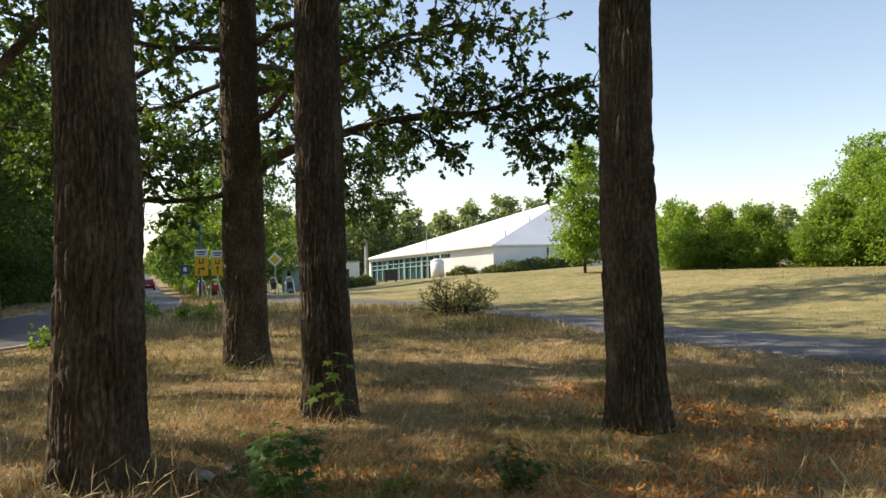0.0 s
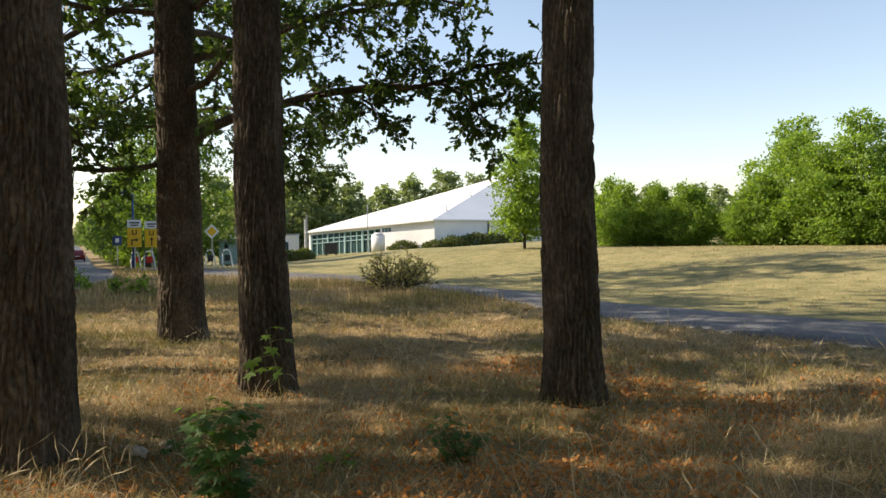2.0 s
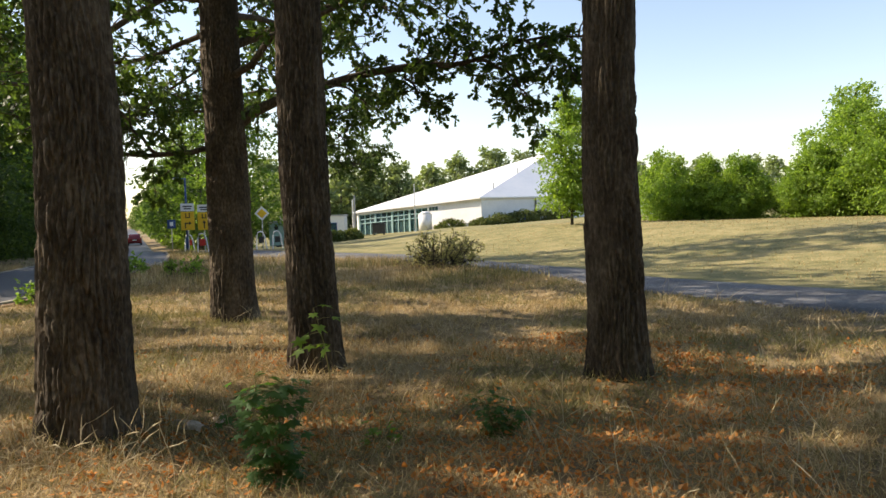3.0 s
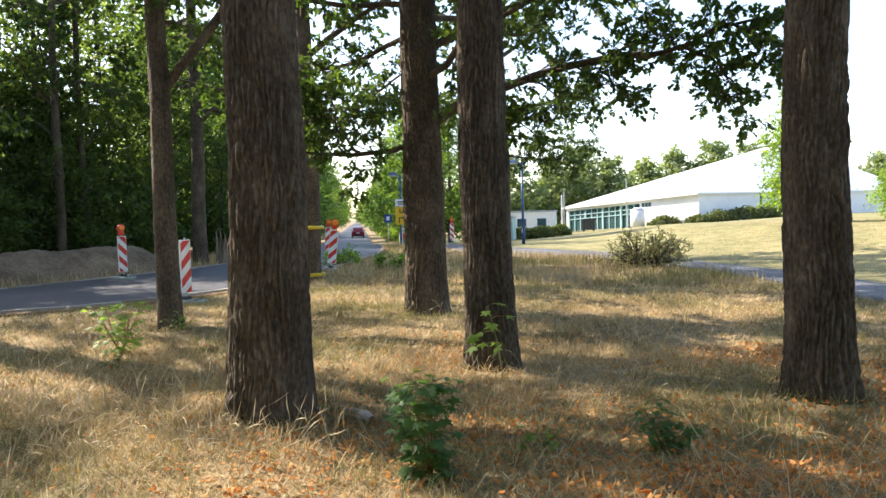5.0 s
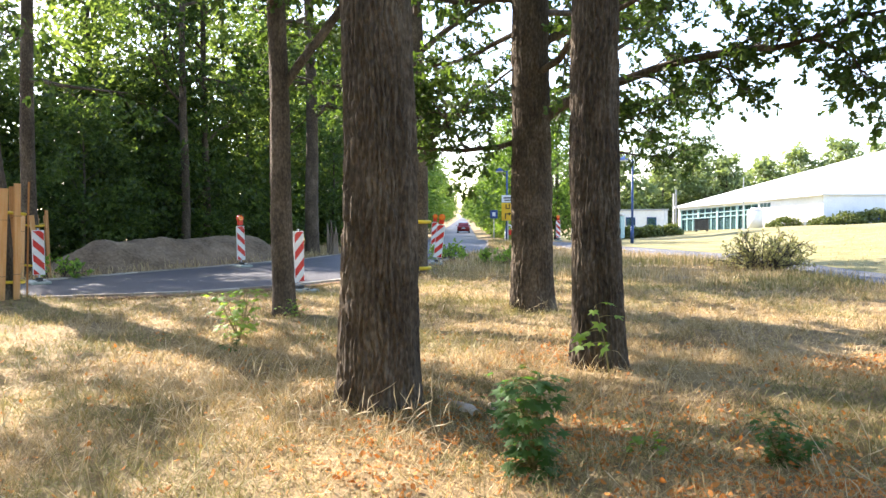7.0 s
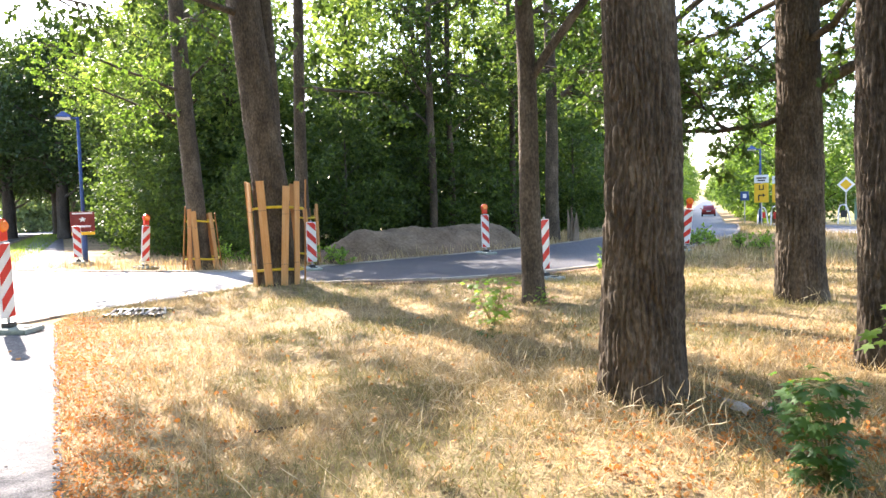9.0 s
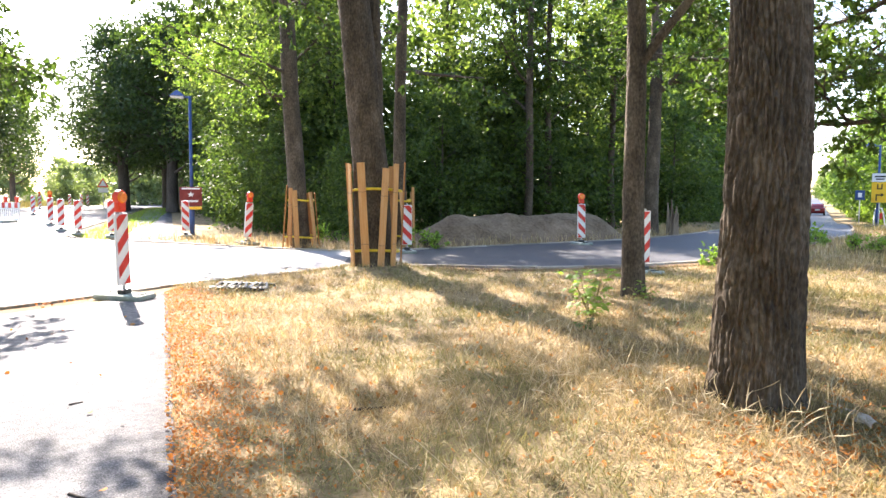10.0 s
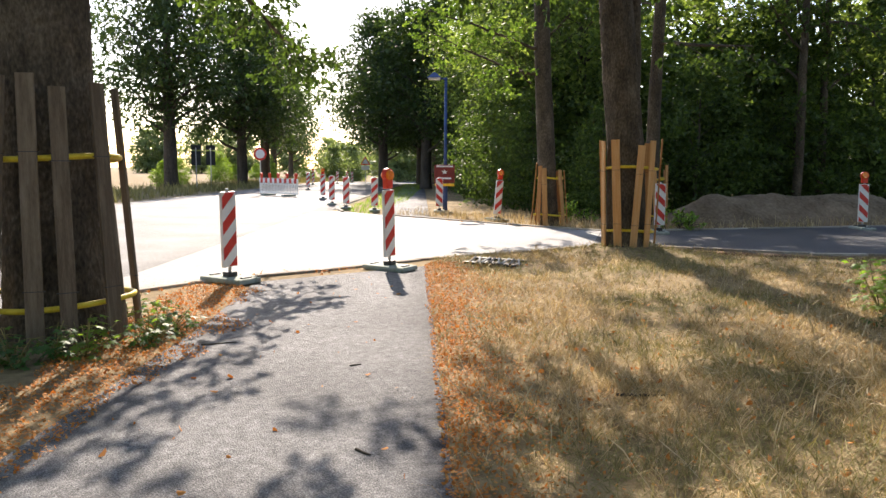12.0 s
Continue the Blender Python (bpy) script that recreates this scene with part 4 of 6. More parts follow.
def build_hall():
    hall = thing("white_hall", pose(0, 0, 0), "long white hall with a tent-like white roof and teal glazing", "building")
    L, C, R = Vector((-8.6, 87.6, 0)), Vector((5.1, 76.1, 0)), Vector((28.5, 94.8, 0))
    B = L + (R - C)
    apex = Vector((16.2, 98.7, 9.5))
    eave = {"L": 2.15, "C": 3.15, "R": 3.2, "B": 2.6}
    foot = -1.6

    def face(s, v, p=L, q=C, e0=eave["L"], e1=eave["C"], g0=-1.15, g1=-0.25, out=0.0):
        x = p.lerp(q, s)
        lo, hi = g0 + (g1 - g0) * s, e0 + (e1 - e0) * s
        n = (q - p).cross(Vector((0, 0, 1))).normalized() * out
        return Vector((x.x, x.y, lo + (hi - lo) * v)) + n

    def slab(s0, s1, v0, v1, thick, name, mat, out=0.0, label="", **k):
        return prism(face(s0, v0, out=out, **k), face(s1, v0, out=out, **k), face(s1, v1, out=out, **k), face(s0, v1, out=out, **k), thick, name, mat, hall, label)

    # facade with a real opening for the glazing, which takes the first three fifths
    slab(0.0, 1.0, -0.35, 0.10, 0.3, "plinth", WHITE)
    slab(0.0, 0.02, 0.10, 1.0, 0.3, "wall", WHITE)
    slab(0.02, 0.60, 0.90, 1.0, 0.3, "wall", WHITE)
    slab(0.60, 1.0, 0.10, 1.0, 0.3, "wall", WHITE)
    # dark sheet behind the panes stands in for the unlit room
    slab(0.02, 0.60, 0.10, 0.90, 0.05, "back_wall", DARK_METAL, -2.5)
    for i in range(4):
        a, b = 0.02 + 0.145 * i, 0.02 + 0.145 * (i + 1)
        for j in range(3):
            s0, s1 = a + (b - a) * j / 3 + 0.003, a + (b - a) * (j + 1) / 3 - 0.003
            for v0, v1 in ((0.11, 0.58), (0.61, 0.72), (0.75, 0.89)):
                slab(s0, s1, v0, v1, 0.03, "pane", PANE, -0.12)
            slab(s1, s1 + 0.006, 0.10, 0.90, 0.1, "mullion", TEAL, -0.06)
        slab(a - 0.006, a + 0.006, 0.10, 0.90, 0.16, "mullion", TEAL, 0.02)
    for v in (0.10, 0.59, 0.73, 0.89):
        slab(0.02, 0.60, v, v + 0.025, 0.12, "transom", TEAL, -0.02)
    for i in range(3):
        slab(0.615 + 0.024 * i, 0.634 + 0.024 * i, 0.78, 0.90, 0.04, "pane", PANE, 0.025)
    slab(0.0, 1.0, 0.985, 1.03, 0.4, "gutter", GALV, 0.12)
    # the gable wall to the side
    side = dict(p=C, q=R, e0=eave["C"], e1=eave["R"], g0=-0.25, g1=0.3)
    slab(0.0, 1.0, -0.5, 1.0, 0.3, "wall", WHITE, **side)
    slab(0.0, 1.0, 0.985, 1.03, 0.4, "gutter", DARK_METAL, 0.12, **side)
    slab(0.26, 0.267, 0.0, 1.0, 0.08, "downpipe", DARK_METAL, 0.1, **side)
    slab(0.155, 0.178, 0.30, 0.48, 0.05, "window", DARK_METAL, 0.03, **side)
    slab(0.195, 0.215, 0.28, 0.50, 0.05, "window", BLUE_PAINT, 0.03, **side)
    slab(0.10, 0.118, 0.36, 0.44, 0.05, "vent", GALV, 0.03, **side)
    prism((R.x, R.y, foot), (B.x, B.y, foot), (B.x, B.y, eave["B"]), (R.x, R.y, eave["R"]), 0.3, "wall", WHITE, hall)
    prism((B.x, B.y, foot), (L.x, L.y, foot), (L.x, L.y, eave["L"]), (B.x, B.y, eave["B"]), 0.3, "wall", WHITE, hall)
    # roof: four sheets to one peak, a little over the walls
    mid = (L + C + R + B) / 4
    tip = []
    for p, k in ((L, "L"), (C, "C"), (R, "R"), (B, "B")):
        o = p + (p - mid).normalized() * 0.5
        tip.append((o.x, o.y, eave[k] + 0.08))
    for i in range(4):
        a, b = tip[i], tip[(i + 1) % 4]
        V = [a, b, tuple(apex), (a[0], a[1], a[2] - 0.15), (b[0], b[1], b[2] - 0.15), (apex.x, apex.y, apex.z - 0.15)]
        put("roof", mesh_from("roof", V, [(0, 1, 2), (5, 4, 3), (0, 3, 4, 1), (1, 4, 5, 2), (2, 5, 3, 0)], ROOF, False), hall)
    for s in (0.15, 0.45):
        p = Vector(tip[1]).lerp(apex, s)
        part("roof_vent", cyl(0.07, 0.8, 8), GALV, hall, m=Matrix.Translation(p - Vector((0, 0, 0.2))))


build_hall()


def pole_thing(name, x, y, hgt, r, mat, label, category="pole"):
    t = thing(name, Matrix.Translation((x, y, h(x, y))), label, category)
    part("shaft", cyl(r, hgt, 10, r * 0.8), mat, t)
    part("base", cyl(r * 2, 0.12, 10, r * 1.6), mat, t)
    part("cap", cyl(r * 1.1, 0.05, 10, r * 0.5, Matrix.Translation((0, 0, hgt))), mat, t)
    return t


pole_thing("flag_pole", -1.65, 78.0, 4.9, 0.06, GALV, "thin pale pole before the hall")
pole_thing("flag_pole", -8.0, 79.4, 4.4, 0.10, SIGN_GREY, "grey pole at the end of the hall")
pole_thing("flag_pole", -7.2, 69.7, 3.6, 0.07, SIGN_WHITE, "white pole beside the low hedge")
tank = thing("storage_tank", Matrix.Translation((-0.6, 79.2, h(-0.6, 79.2) - 0.02)), "pale grey standing tank before the hall wall", "tank")
part("shell", cyl(0.72, 1.75, 24), SIGN_WHITE, tank, flat=False)
part("dome", cyl(0.72, 0.3, 24, 0.3, Matrix.Translation((0, 0, 1.75))), SIGN_WHITE, tank, flat=False)
for a in (0, 120, 240):
    part("leg", box(0.1, 0.1, 0.25), GALV, tank, m=pose(0.66 * math.cos(radians(a)), 0.66 * math.sin(radians(a)), -0.02))
bin_ = thing("waste_container", Matrix.Translation((-5.5, 79.2, h(-5.5, 79.2))), "black rolling waste container by the glazing", "container")
part("body", box(1.3, 0.9, 1.0, 0.06, Matrix.Translation((0, 0, 0.18))), DARK_METAL, bin_)
part("lid", box(1.36, 0.96, 0.12, 0.04, Matrix.Translation((0, 0, 1.19))), SIGN_BLACK, bin_)
for x in (-0.5, 0.5):
    for y in (-0.35, 0.35):
        part("wheel", cyl(0.09, 0.06, 12, m=pose(x, y - 0.03, 0.09, -90, 0, 0)), SIGN_BLACK, bin_)
prefab = thing("site_cabin", Matrix.Translation((-13.0, 84, h(-13, 84))), "low white prefabricated cabin behind a hedge", "cabin")
part("body", box(7.0, 3.0, 2.7, 0.04), SIGN_WHITE, prefab)
part("roof", box(7.2, 3.2, 0.15, 0.03, Matrix.Translation((0, 0, 2.7))), GALV, prefab)
for i in range(3):
    w = part("window", box(1.0, 0.06, 0.9, 0.01), BLUE_PAINT, prefab, m=pose(-2.2 + 2.2 * i, -1.52, 1.1))
    part("pane", box(0.84, 0.03, 0.74), PANE, w, m=pose(0, -0.035, 0.08))


def low_bush(x, y, sx, sy, sz, n, leaf, mat, seed, label, category="bush", group=""):
    """A rounded shrub of leaves on a few stems."""
    r = np.random.RandomState(seed)
    t = thing("bush", Matrix.Translation((x, y, h(x, y) - 0.02)), label, category, group)
    d = r.normal(size=(n, 3))
    d /= np.linalg.norm(d, axis=1)[:, None]
    d *= r.uniform(0.45, 1.0, (n, 1)) ** 0.5 * (0.8 + 0.4 * vn(d[:, :1] * 3 + 9, d[:, 1:2] * 3 + d[:, 2:] * 2, seed))
    d[:, 2] = np.abs(d[:, 2])
    put("foliage", mesh_from("foliage", *leaves(d * np.array([sx, sy, sz]) + [0, 0, 0.05], leaf, r), mat, False), t)
    st = [tube(wander((0, 0, 0), (r.normal() * sx, r.normal() * sy, sz), 0.8 * sz, r, 4, 0.2), np.linspace(0.02, 0.005, 5), 5) for _ in range(7)]
    tagged(put("stemwork", mesh_from("stemwork", *join(st), BARK_DARK), t), kind="stuff")
    return t


HEDGE_LEAF = foliage("hedge_leaf", [(0.06, 0.08, 0.025), (0.11, 0.14, 0.04), (0.19, 0.2, 0.07)], 0.25)
for i, (x, y, sx, sz) in enumerate(((-7.8, 60, 1.1, 0.95), (-9.3, 60, 1.2, 0.95), (-6.4, 60.5, 0.9, 0.85), (2.0, 77.2, 1.6, 1.0), (5.0, 74.5, 1.4, 0.8), (7.0, 75.2, 1.7, 1.1), (9.3, 76.8, 1.8, 1.3),
                                    (11.6, 78.5, 1.6, 1.2), (13.6, 79.9, 1.5, 1.0))):
    low_bush(x, y, sx, 0.9, sz, 1500, 0.22, HEDGE_LEAF, 200 + i, "clipped olive-green shrub near the hall", group="shrubs along the hall")
STRAW_BUSH = foliage("dry_bush_leaf", [(0.24, 0.225, 0.12), (0.36, 0.335, 0.18), (0.50, 0.46, 0.26)], 0.45)


def twiggy_bush(x, y, wide, tall, stems, seed, mat, label, leaf=0.05, category="bush", group=""):
    """Arching thin stems with short side sprays of small leaves."""
    r = np.random.RandomState(seed)
    t = thing("bush", Matrix.Translation((x, y, h(x, y) - 0.02)), label, category, group)
    wood, out = [], []
    for i in range(stems):
        a = r.uniform(0, 6.28)
        k = r.uniform(0.1, 1.0)
        P = wander((math.cos(a) * 0.25, math.sin(a) * 0.25, 0), (math.cos(a) * k * wide / tall, math.sin(a) * k * wide / tall, 1.0), tall * r.uniform(0.75, 1.25), r, 6, 0.14, -0.06)
        wood += spray_limb(P, 0.011, r, 6, 0.35, 3, 6, out, True, 0.6, 0.14)
    tagged(put("stemwork", mesh_from("stemwork", *join(wood), BARK_DARK), t), kind="stuff")
    put("foliage", mesh_from("foliage", *leaf_fans(*gather(out, 0.1), leaf, r, False), mat, False), t)


twiggy_bush(0.3, 20.9, 1.25, 0.95, 60, 220, STRAW_BUSH, "scraggy half-dry bush beside the path")

# ---- roadworks ----
def build_beacon(slope, lamp, foot_long=0.78, z0=0.2):
    """A striped road beacon: panel, red stripes on both faces, tube, rubber foot, and a lamp where it has one."""
    b = thing("road_beacon", pose(0, 0, -80), "red and white striped road beacon with an amber lamp" if lamp else "red and white striped road beacon on a rubber foot", "road beacon", "roadworks beacons")
    part("panel", box(0.25, 0.045, 1.0, 0.018, Matrix.Translation((0, 0, z0))), PANEL_WHITE, b)
    for side in (-1, 1):
        for k in range(4):
            xs = np.linspace(-0.112, 0.112, 9)
            base = z0 - 0.13 + 0.335 * k
            lo = np.clip(base + slope * (xs + 0.0) * 1.0, z0 + 0.014, z0 + 0.986)
            hi = np.clip(base + 0.165 + slope * xs, z0 + 0.014, z0 + 0.986)
            if np.max(hi - lo) < 0.01:
                continue
            cols = [i for i in range(9) if hi[i] - lo[i] > 1e-4]
            cols = list(range(max(0, cols[0] - 1), min(8, cols[-1] + 1) + 1))
            V, F = [], []
            for i in cols:
                V += [(xs[i], side * 0.0255, lo[i]), (xs[i], side * 0.0255, hi[i] + 1e-4)]
            for i in range(len(cols) - 1):
                q = (2 * i, 2 * i + 2, 2 * i + 3, 2 * i + 1)
                F.append(q if side < 0 else q[::-1])
            put("stripe", mesh_from("stripe", V, F, RED, False), b)
    part("tube", cyl(0.022, z0 + 0.02, 10), GALV, b)
    part("stub", cyl(0.02, 0.05, 10, m=Matrix.Translation((0, 0, z0 + 0.99))), GALV, b)
    f = part("foot", box(0.38, foot_long, 0.075, 0.028), FOOT, b)
    part("socket", box(0.14, 0.14, 0.07, 0.015, Matrix.Translation((0, 0, 0.07))), DARK_METAL, f)
    for y in (-0.3, 0.3):
        part("grip", box(0.16, 0.05, 0.02, 0.006, Matrix.Translation((0, y, 0.07))), SIGN_BLACK, f)
    if lamp:
        l = part("lamp", box(0.15, 0.085, 0.16, 0.02, Matrix.Translation((0, 0, z0 + 1.02))), LIGHT_RED, b, "red plastic lamp housing")
        part("lamp_hood", cyl(0.102, 0.07, 20, m=pose(0, 0.035, z0 + 1.22, 90, 0, 0)), LIGHT_RED, l)
        for s in (-1, 1):
            part("lens", cyl(0.084, 0.04, 20, 0.064, m=pose(0, s * 0.035, z0 + 1.22, 90 if s < 0 else -90, 0, 0)), AMBER, l, "amber lens")
    return b


BEACONS = {(s, l): build_beacon(s, l) for s in (1, -1) for l in (False, True)}


def beacon(x, y, face, slope=1, lamp=False, tilt=0, lean=0):
    m = Matrix.Translation((x, y, h(x, y) + 0.012)) @ Matrix.Rotation(radians(face), 4, "Z") @ Matrix.Rotation(radians(tilt), 4, "Y") @ Matrix.Rotation(radians(lean), 4, "X")
    return copy_thing(BEACONS[slope, lamp], m)


for row in ((-10.35, 1.3, 123, 1, False, -1), (-10.75, 3.7, 121, 1, True, -2), (-8.05, 12.5, 75, 1, False), (-13.75, 18.0, 62, -1, True, -1), (-8.79, 20.9, 25, 1, True, 7),
            (-19.86, 10.35, 96, 1, True, 5), (-24.55, 10.55, 68, -1, False), (-25.6, 8.5, 72, 1, False), (-27.75, 8.1, 72, 1, False), (-30.9, 8.42, 72, 1, False),
            (-36.4, 9.5, 72, 1, True), (-52, 12.6, 75, 1, False), (-14.6, 12.0, 60, -1, False), (-10.9, 43.6, 20, -1, True), (-11.85, 27.6, 25, 1, True, 3),
            (-70, 17.5, 72, 1, True), (-74, 21, 72, 1, False), (-78, 23.2, 72, -1, False), (-82, 25, 72, 1, False)):
    beacon(*row)


def plank_guard(x, y, tall, n, r0, r1, mat, seed, pipes, label, wide=0.12, start=0.0, angles=(), skew=0.07):
    """Boards stood round a trunk, held by two rings of yellow pipe."""
    r = np.random.RandomState(seed)
    z = h(x, y)
    g = thing("tree_guard", Matrix.Translation((x, y, z)), label, "tree guard", "plank guards round trunks")
    turns = [radians(q) for q in angles] or [start + 2 * math.pi * i / n + r.uniform(-0.16, 0.16) for i in range(n)]
    for i, a in enumerate(turns):
        hgt = tall * (1 + skew * r.uniform(-1.8, 0.8))
        bm = box(wide * r.uniform(0.85, 1.1), 0.028, hgt, 0.004)
        for v in bm.verts:
            v.co.x += 0.006 * math.sin(v.co.z * 4 + i)
        lean_out = math.atan2(r1 - r0, tall)
        px, py = math.cos(a) * r0, math.sin(a) * r0
        drop = h(x + px, y + py) - z
        m = Matrix.Translation((px, py, drop - 0.015)) @ Matrix.Rotation(a - math.pi / 2, 4, "Z") @ Matrix.Rotation(-lean_out, 4, "X") @ Matrix.Rotation(r.uniform(-skew, skew), 4, "Y")
        b = part("plank", bm, mat, g, m=m)
        for q in (0.22, 0.72):
            part("wire", box(wide * 1.12, 0.034, 0.006, 0, Matrix.Translation((0, 0, hgt * q))), DARK_METAL, b)
    for q in pipes:
        rad = r0 + (r1 - r0) * q / tall - 0.045
        P = [(math.cos(t) * rad, math.sin(t) * rad, q + 0.02 * math.sin(2 * t + seed)) for t in np.linspace(0, 2 * math.pi, 33)]
        put("pipe_ring", mesh_from("pipe_ring", *tube(P, [0.026] * 33, 8), YELLOW_PIPE), g, "yellow ribbed pipe")
    return g


plank_guard(-11.46, 8.65, 1.98, 8, 0.47, 0.55, PLANK, 3, (0.28, 1.42), "fresh sawn plank guard with yellow pipe round an oak", 0.14, angles=(-104, -59, -26, 5, 52, 110, 165, 215), skew=0.05)
plank_guard(-17.98, 11.0, 1.68, 8, 0.50, 0.36, PLANK, 4, (0.3, 1.3), "plank guard tapering up round a leaning oak", 0.14, 0.2)
plank_guard(-16.78, 13.58, 1.75, 7, 0.42, 0.34, PLANK, 5, (0.3, 1.3), "plank guard round a slim oak at the wood", 0.13, 0.4)
plank_guard(-7.76, -0.6, 2.28, 10, 0.72, 0.56, PLANK_GREY, 6, (0.34, 1.6), "weathered grey plank guard with yellow pipe round an oak", 0.15, angles=(-11, 10, 42, 108, 150, 195, 240, 285, 318), skew=0.02)
pole = thing("bean_pole", Matrix.Translation((-7.445, -0.04, 0.0)), "thin weathered pole leaning on a plank guard", "pole")
put("shaft", mesh_from("shaft", *tube([(0.0, 0.0, 0.0), (-0.03, -0.07, 1.1), (-0.07, -0.17, 2.2)], [0.024, 0.021, 0.018], 8), PLANK_GREY), pole)
part("tip", cyl(0.019, 0.03, 8, 0.006, Matrix.Translation((-0.07, -0.17, 2.2))), PLANK_GREY, pole)
bands = thing("tree_guard", Matrix.Translation((-7.6, 17.03, h(-7.6, 17.03))), "yellow pipe bands and one board on a trunk", "tree guard", "plank guards round trunks")
for q in (0.22, 1.36):
    P = [(math.cos(t) * 0.30, math.sin(t) * 0.30, q) for t in np.linspace(0, 2 * math.pi, 33)]
    put("pipe_ring", mesh_from("pipe_ring", *tube(P, [0.045] * 33, 8), YELLOW_PIPE), bands, "yellow ribbed pipe")
part("plank", box(0.12, 0.03, 1.6, 0.004), PLANK, bands, m=pose(-0.36, -0.1, 0, 2, 0, 70))

# barrier across the closed lane
bar = thing("road_barrier", Matrix.Translation((-41.4, 8.35, 0.012)) @ Matrix.Rotation(radians(20.8), 4, "Z"), "white plastic road barrier with red and white board and red lamps", "barrier")
for s in (-1.0, 1.0):
    part("foot", box(0.25, 0.8, 0.1, 0.02), FOOT, bar, m=pose(s * 1.0, 0, 0))
for z, hh in ((0.12, 0.08), (0.62, 0.06)):
    part("rail", box(3.8, 0.05, hh, 0.01), PANEL_WHITE, bar, m=pose(0, 0, z))
for i in range(26):
    part("slat", box(0.05, 0.035, 0.44, 0.006), PANEL_WHITE, bar, m=pose(-1.86 + i * 0.1488, 0, 0.19))
board = part("board", box(3.8, 0.05, 0.25, 0.01), PANEL_WHITE, bar, m=pose(0, 0, 0.70))
for i in range(8):
    part("stripe", box(0.24, 0.058, 0.24, 0.004), RED, board, m=pose(-1.66 + i * 0.475, 0, 0.005))
for i in range(5):
    l = part("lamp", box(0.16, 0.08, 0.12, 0.015), LIGHT_RED, bar, "red lamp", m=pose(-1.7 + i * 0.85, 0, 0.95))
    part("lens", cyl(0.1, 0.09, 18, m=pose(0, 0.045, 0.2, 90, 0, 0)), LIGHT_RED, l)

# broken grating lying at the kerb
grate = thing("drain_mat", Matrix.Translation((-10.85, 5.55, h(-10.85, 5.55) + 0.01)) @ Matrix.Rotation(radians(38), 4, "Z") @ Matrix.Rotation(radians(4), 4, "X"), "dark slatted grating lying in dry leaves", "grating")
for sy in (-0.2, 0.2):
    part("rail", box(0.92, 0.05, 0.05, 0.008), DARK_METAL, grate, m=pose(0, sy, 0, 0, 0, 2 * sy))
for i in range(8):
    part("slat", box(0.035, 0.46, 0.02, 0.005), SIGN_GREY if i % 3 else DARK_METAL, grate, m=pose(-0.40 + 0.115 * i, 0, 0.045, 0, 24, 14 + 9 * math.sin(i * 2.1)))
part("tray", box(0.88, 0.4, 0.015, 0.004), SIGN_BLACK, grate)


def heap_mesh():
    """The long spoil heap at the wood's edge."""
    n, m = 90, 34
    u, v = np.linspace(0, 1, n), np.linspace(-1, 1, m)
    U, W = np.meshgrid(u, v, indexing="ij")
    ax, ay, bx, by = -16.9, 13.9, -16.0, 22.6
    cx, cy = ax + (bx - ax) * U, ay + (by - ay) * U
    X = cx + W * 1.5 * np.minimum(1, 4 * np.minimum(U + 0.08, 1.08 - U)) ** 0.5
    Y = cy + 0.1 * W
    prof = np.clip(1 - np.abs(W) ** 1.7, 0, 1) * smooth(0.0, 0.22, U) * smooth(1.0, 0.86, U)
    Z = prof * (0.92 + 0.16 * (vn(U * 9, W * 2, 4) - 0.5) - 0.10 * U) + 0.10 * (vn(X * 3, Y * 3, 6) - 0.5) * prof ** 0.3 + 0.05 * (vn(X * 9, Y * 9, 8) - 0.5) - 0.05
    i, j = np.meshgrid(np.arange(n - 1), np.arange(m - 1), indexing="ij")
    F = np.stack([i * m + j, (i + 1) * m + j, (i + 1) * m + j + 1, i * m + j + 1], -1).reshape(-1, 4)
    return mesh_from("spoil_mound", np.stack([X, Y, Z], -1).reshape(-1, 3), F, HEAP)


tagged(put("spoil_mound", heap_mesh()), "long grey-brown heap of dug soil by the wood", "soil heap")

# splintered stump beside the oak
stump = thing("splintered_stump", Matrix.Translation((-14.75, 24.7, h(-14.75, 24.7) - 0.05)), "pale splintered stump standing by an oak", "stump")
for i in range(7):
    a = i * 0.9
    part("splinter", cyl(0.12, 0.9 + 0.5 * ((i * 37) % 5) / 4, 7, 0.015), PLANK_GREY, stump, m=pose(0.12 * math.cos(a), 0.12 * math.sin(a), 0, 6 * math.sin(a), 6 * math.cos(a), 0))


# ---- lamps, signs, car ----
def street_lamp(x, y, tall, face, label):
    t = thing("street_lamp", Matrix.Translation((x, y, h(x, y))) @ Matrix.Rotation(radians(face), 4, "Z"), label, "street lamp", "blue street lamps")
    part("pole", cyl(0.07, tall, 14, 0.05), BLUE_PAINT, t, flat=False)
    part("sleeve", cyl(0.09, 0.9, 14), BLUE_PAINT, t, flat=False)
    part("arm", cyl(0.03, 0.5, 10, m=pose(0, 0, tall - 0.05, 0, 85, 0)), BLUE_PAINT, t)
    hd = part("head", cyl(0.36, 0.2, 4, 0.05, pose(0.42, 0, tall - 0.02, 0, 0, 45)), BLUE_PAINT, t, "blue pyramid lamp hood")
    part("diffuser", box(0.42, 0.42, 0.05, 0.01, pose(0.42, 0, tall - 0.075)), SIGN_WHITE, hd)
    return t


street_lamp(-25.68, 11.28, 4.85, 245, "tall blue street lamp beside the footpath")
street_lamp(-5.98, 39.6, 4.3, 180, "blue street lamp beside the lawn path")
street_lamp(-13.5, 41.9, 4.1, 200, "blue street lamp beside the avenue signs")


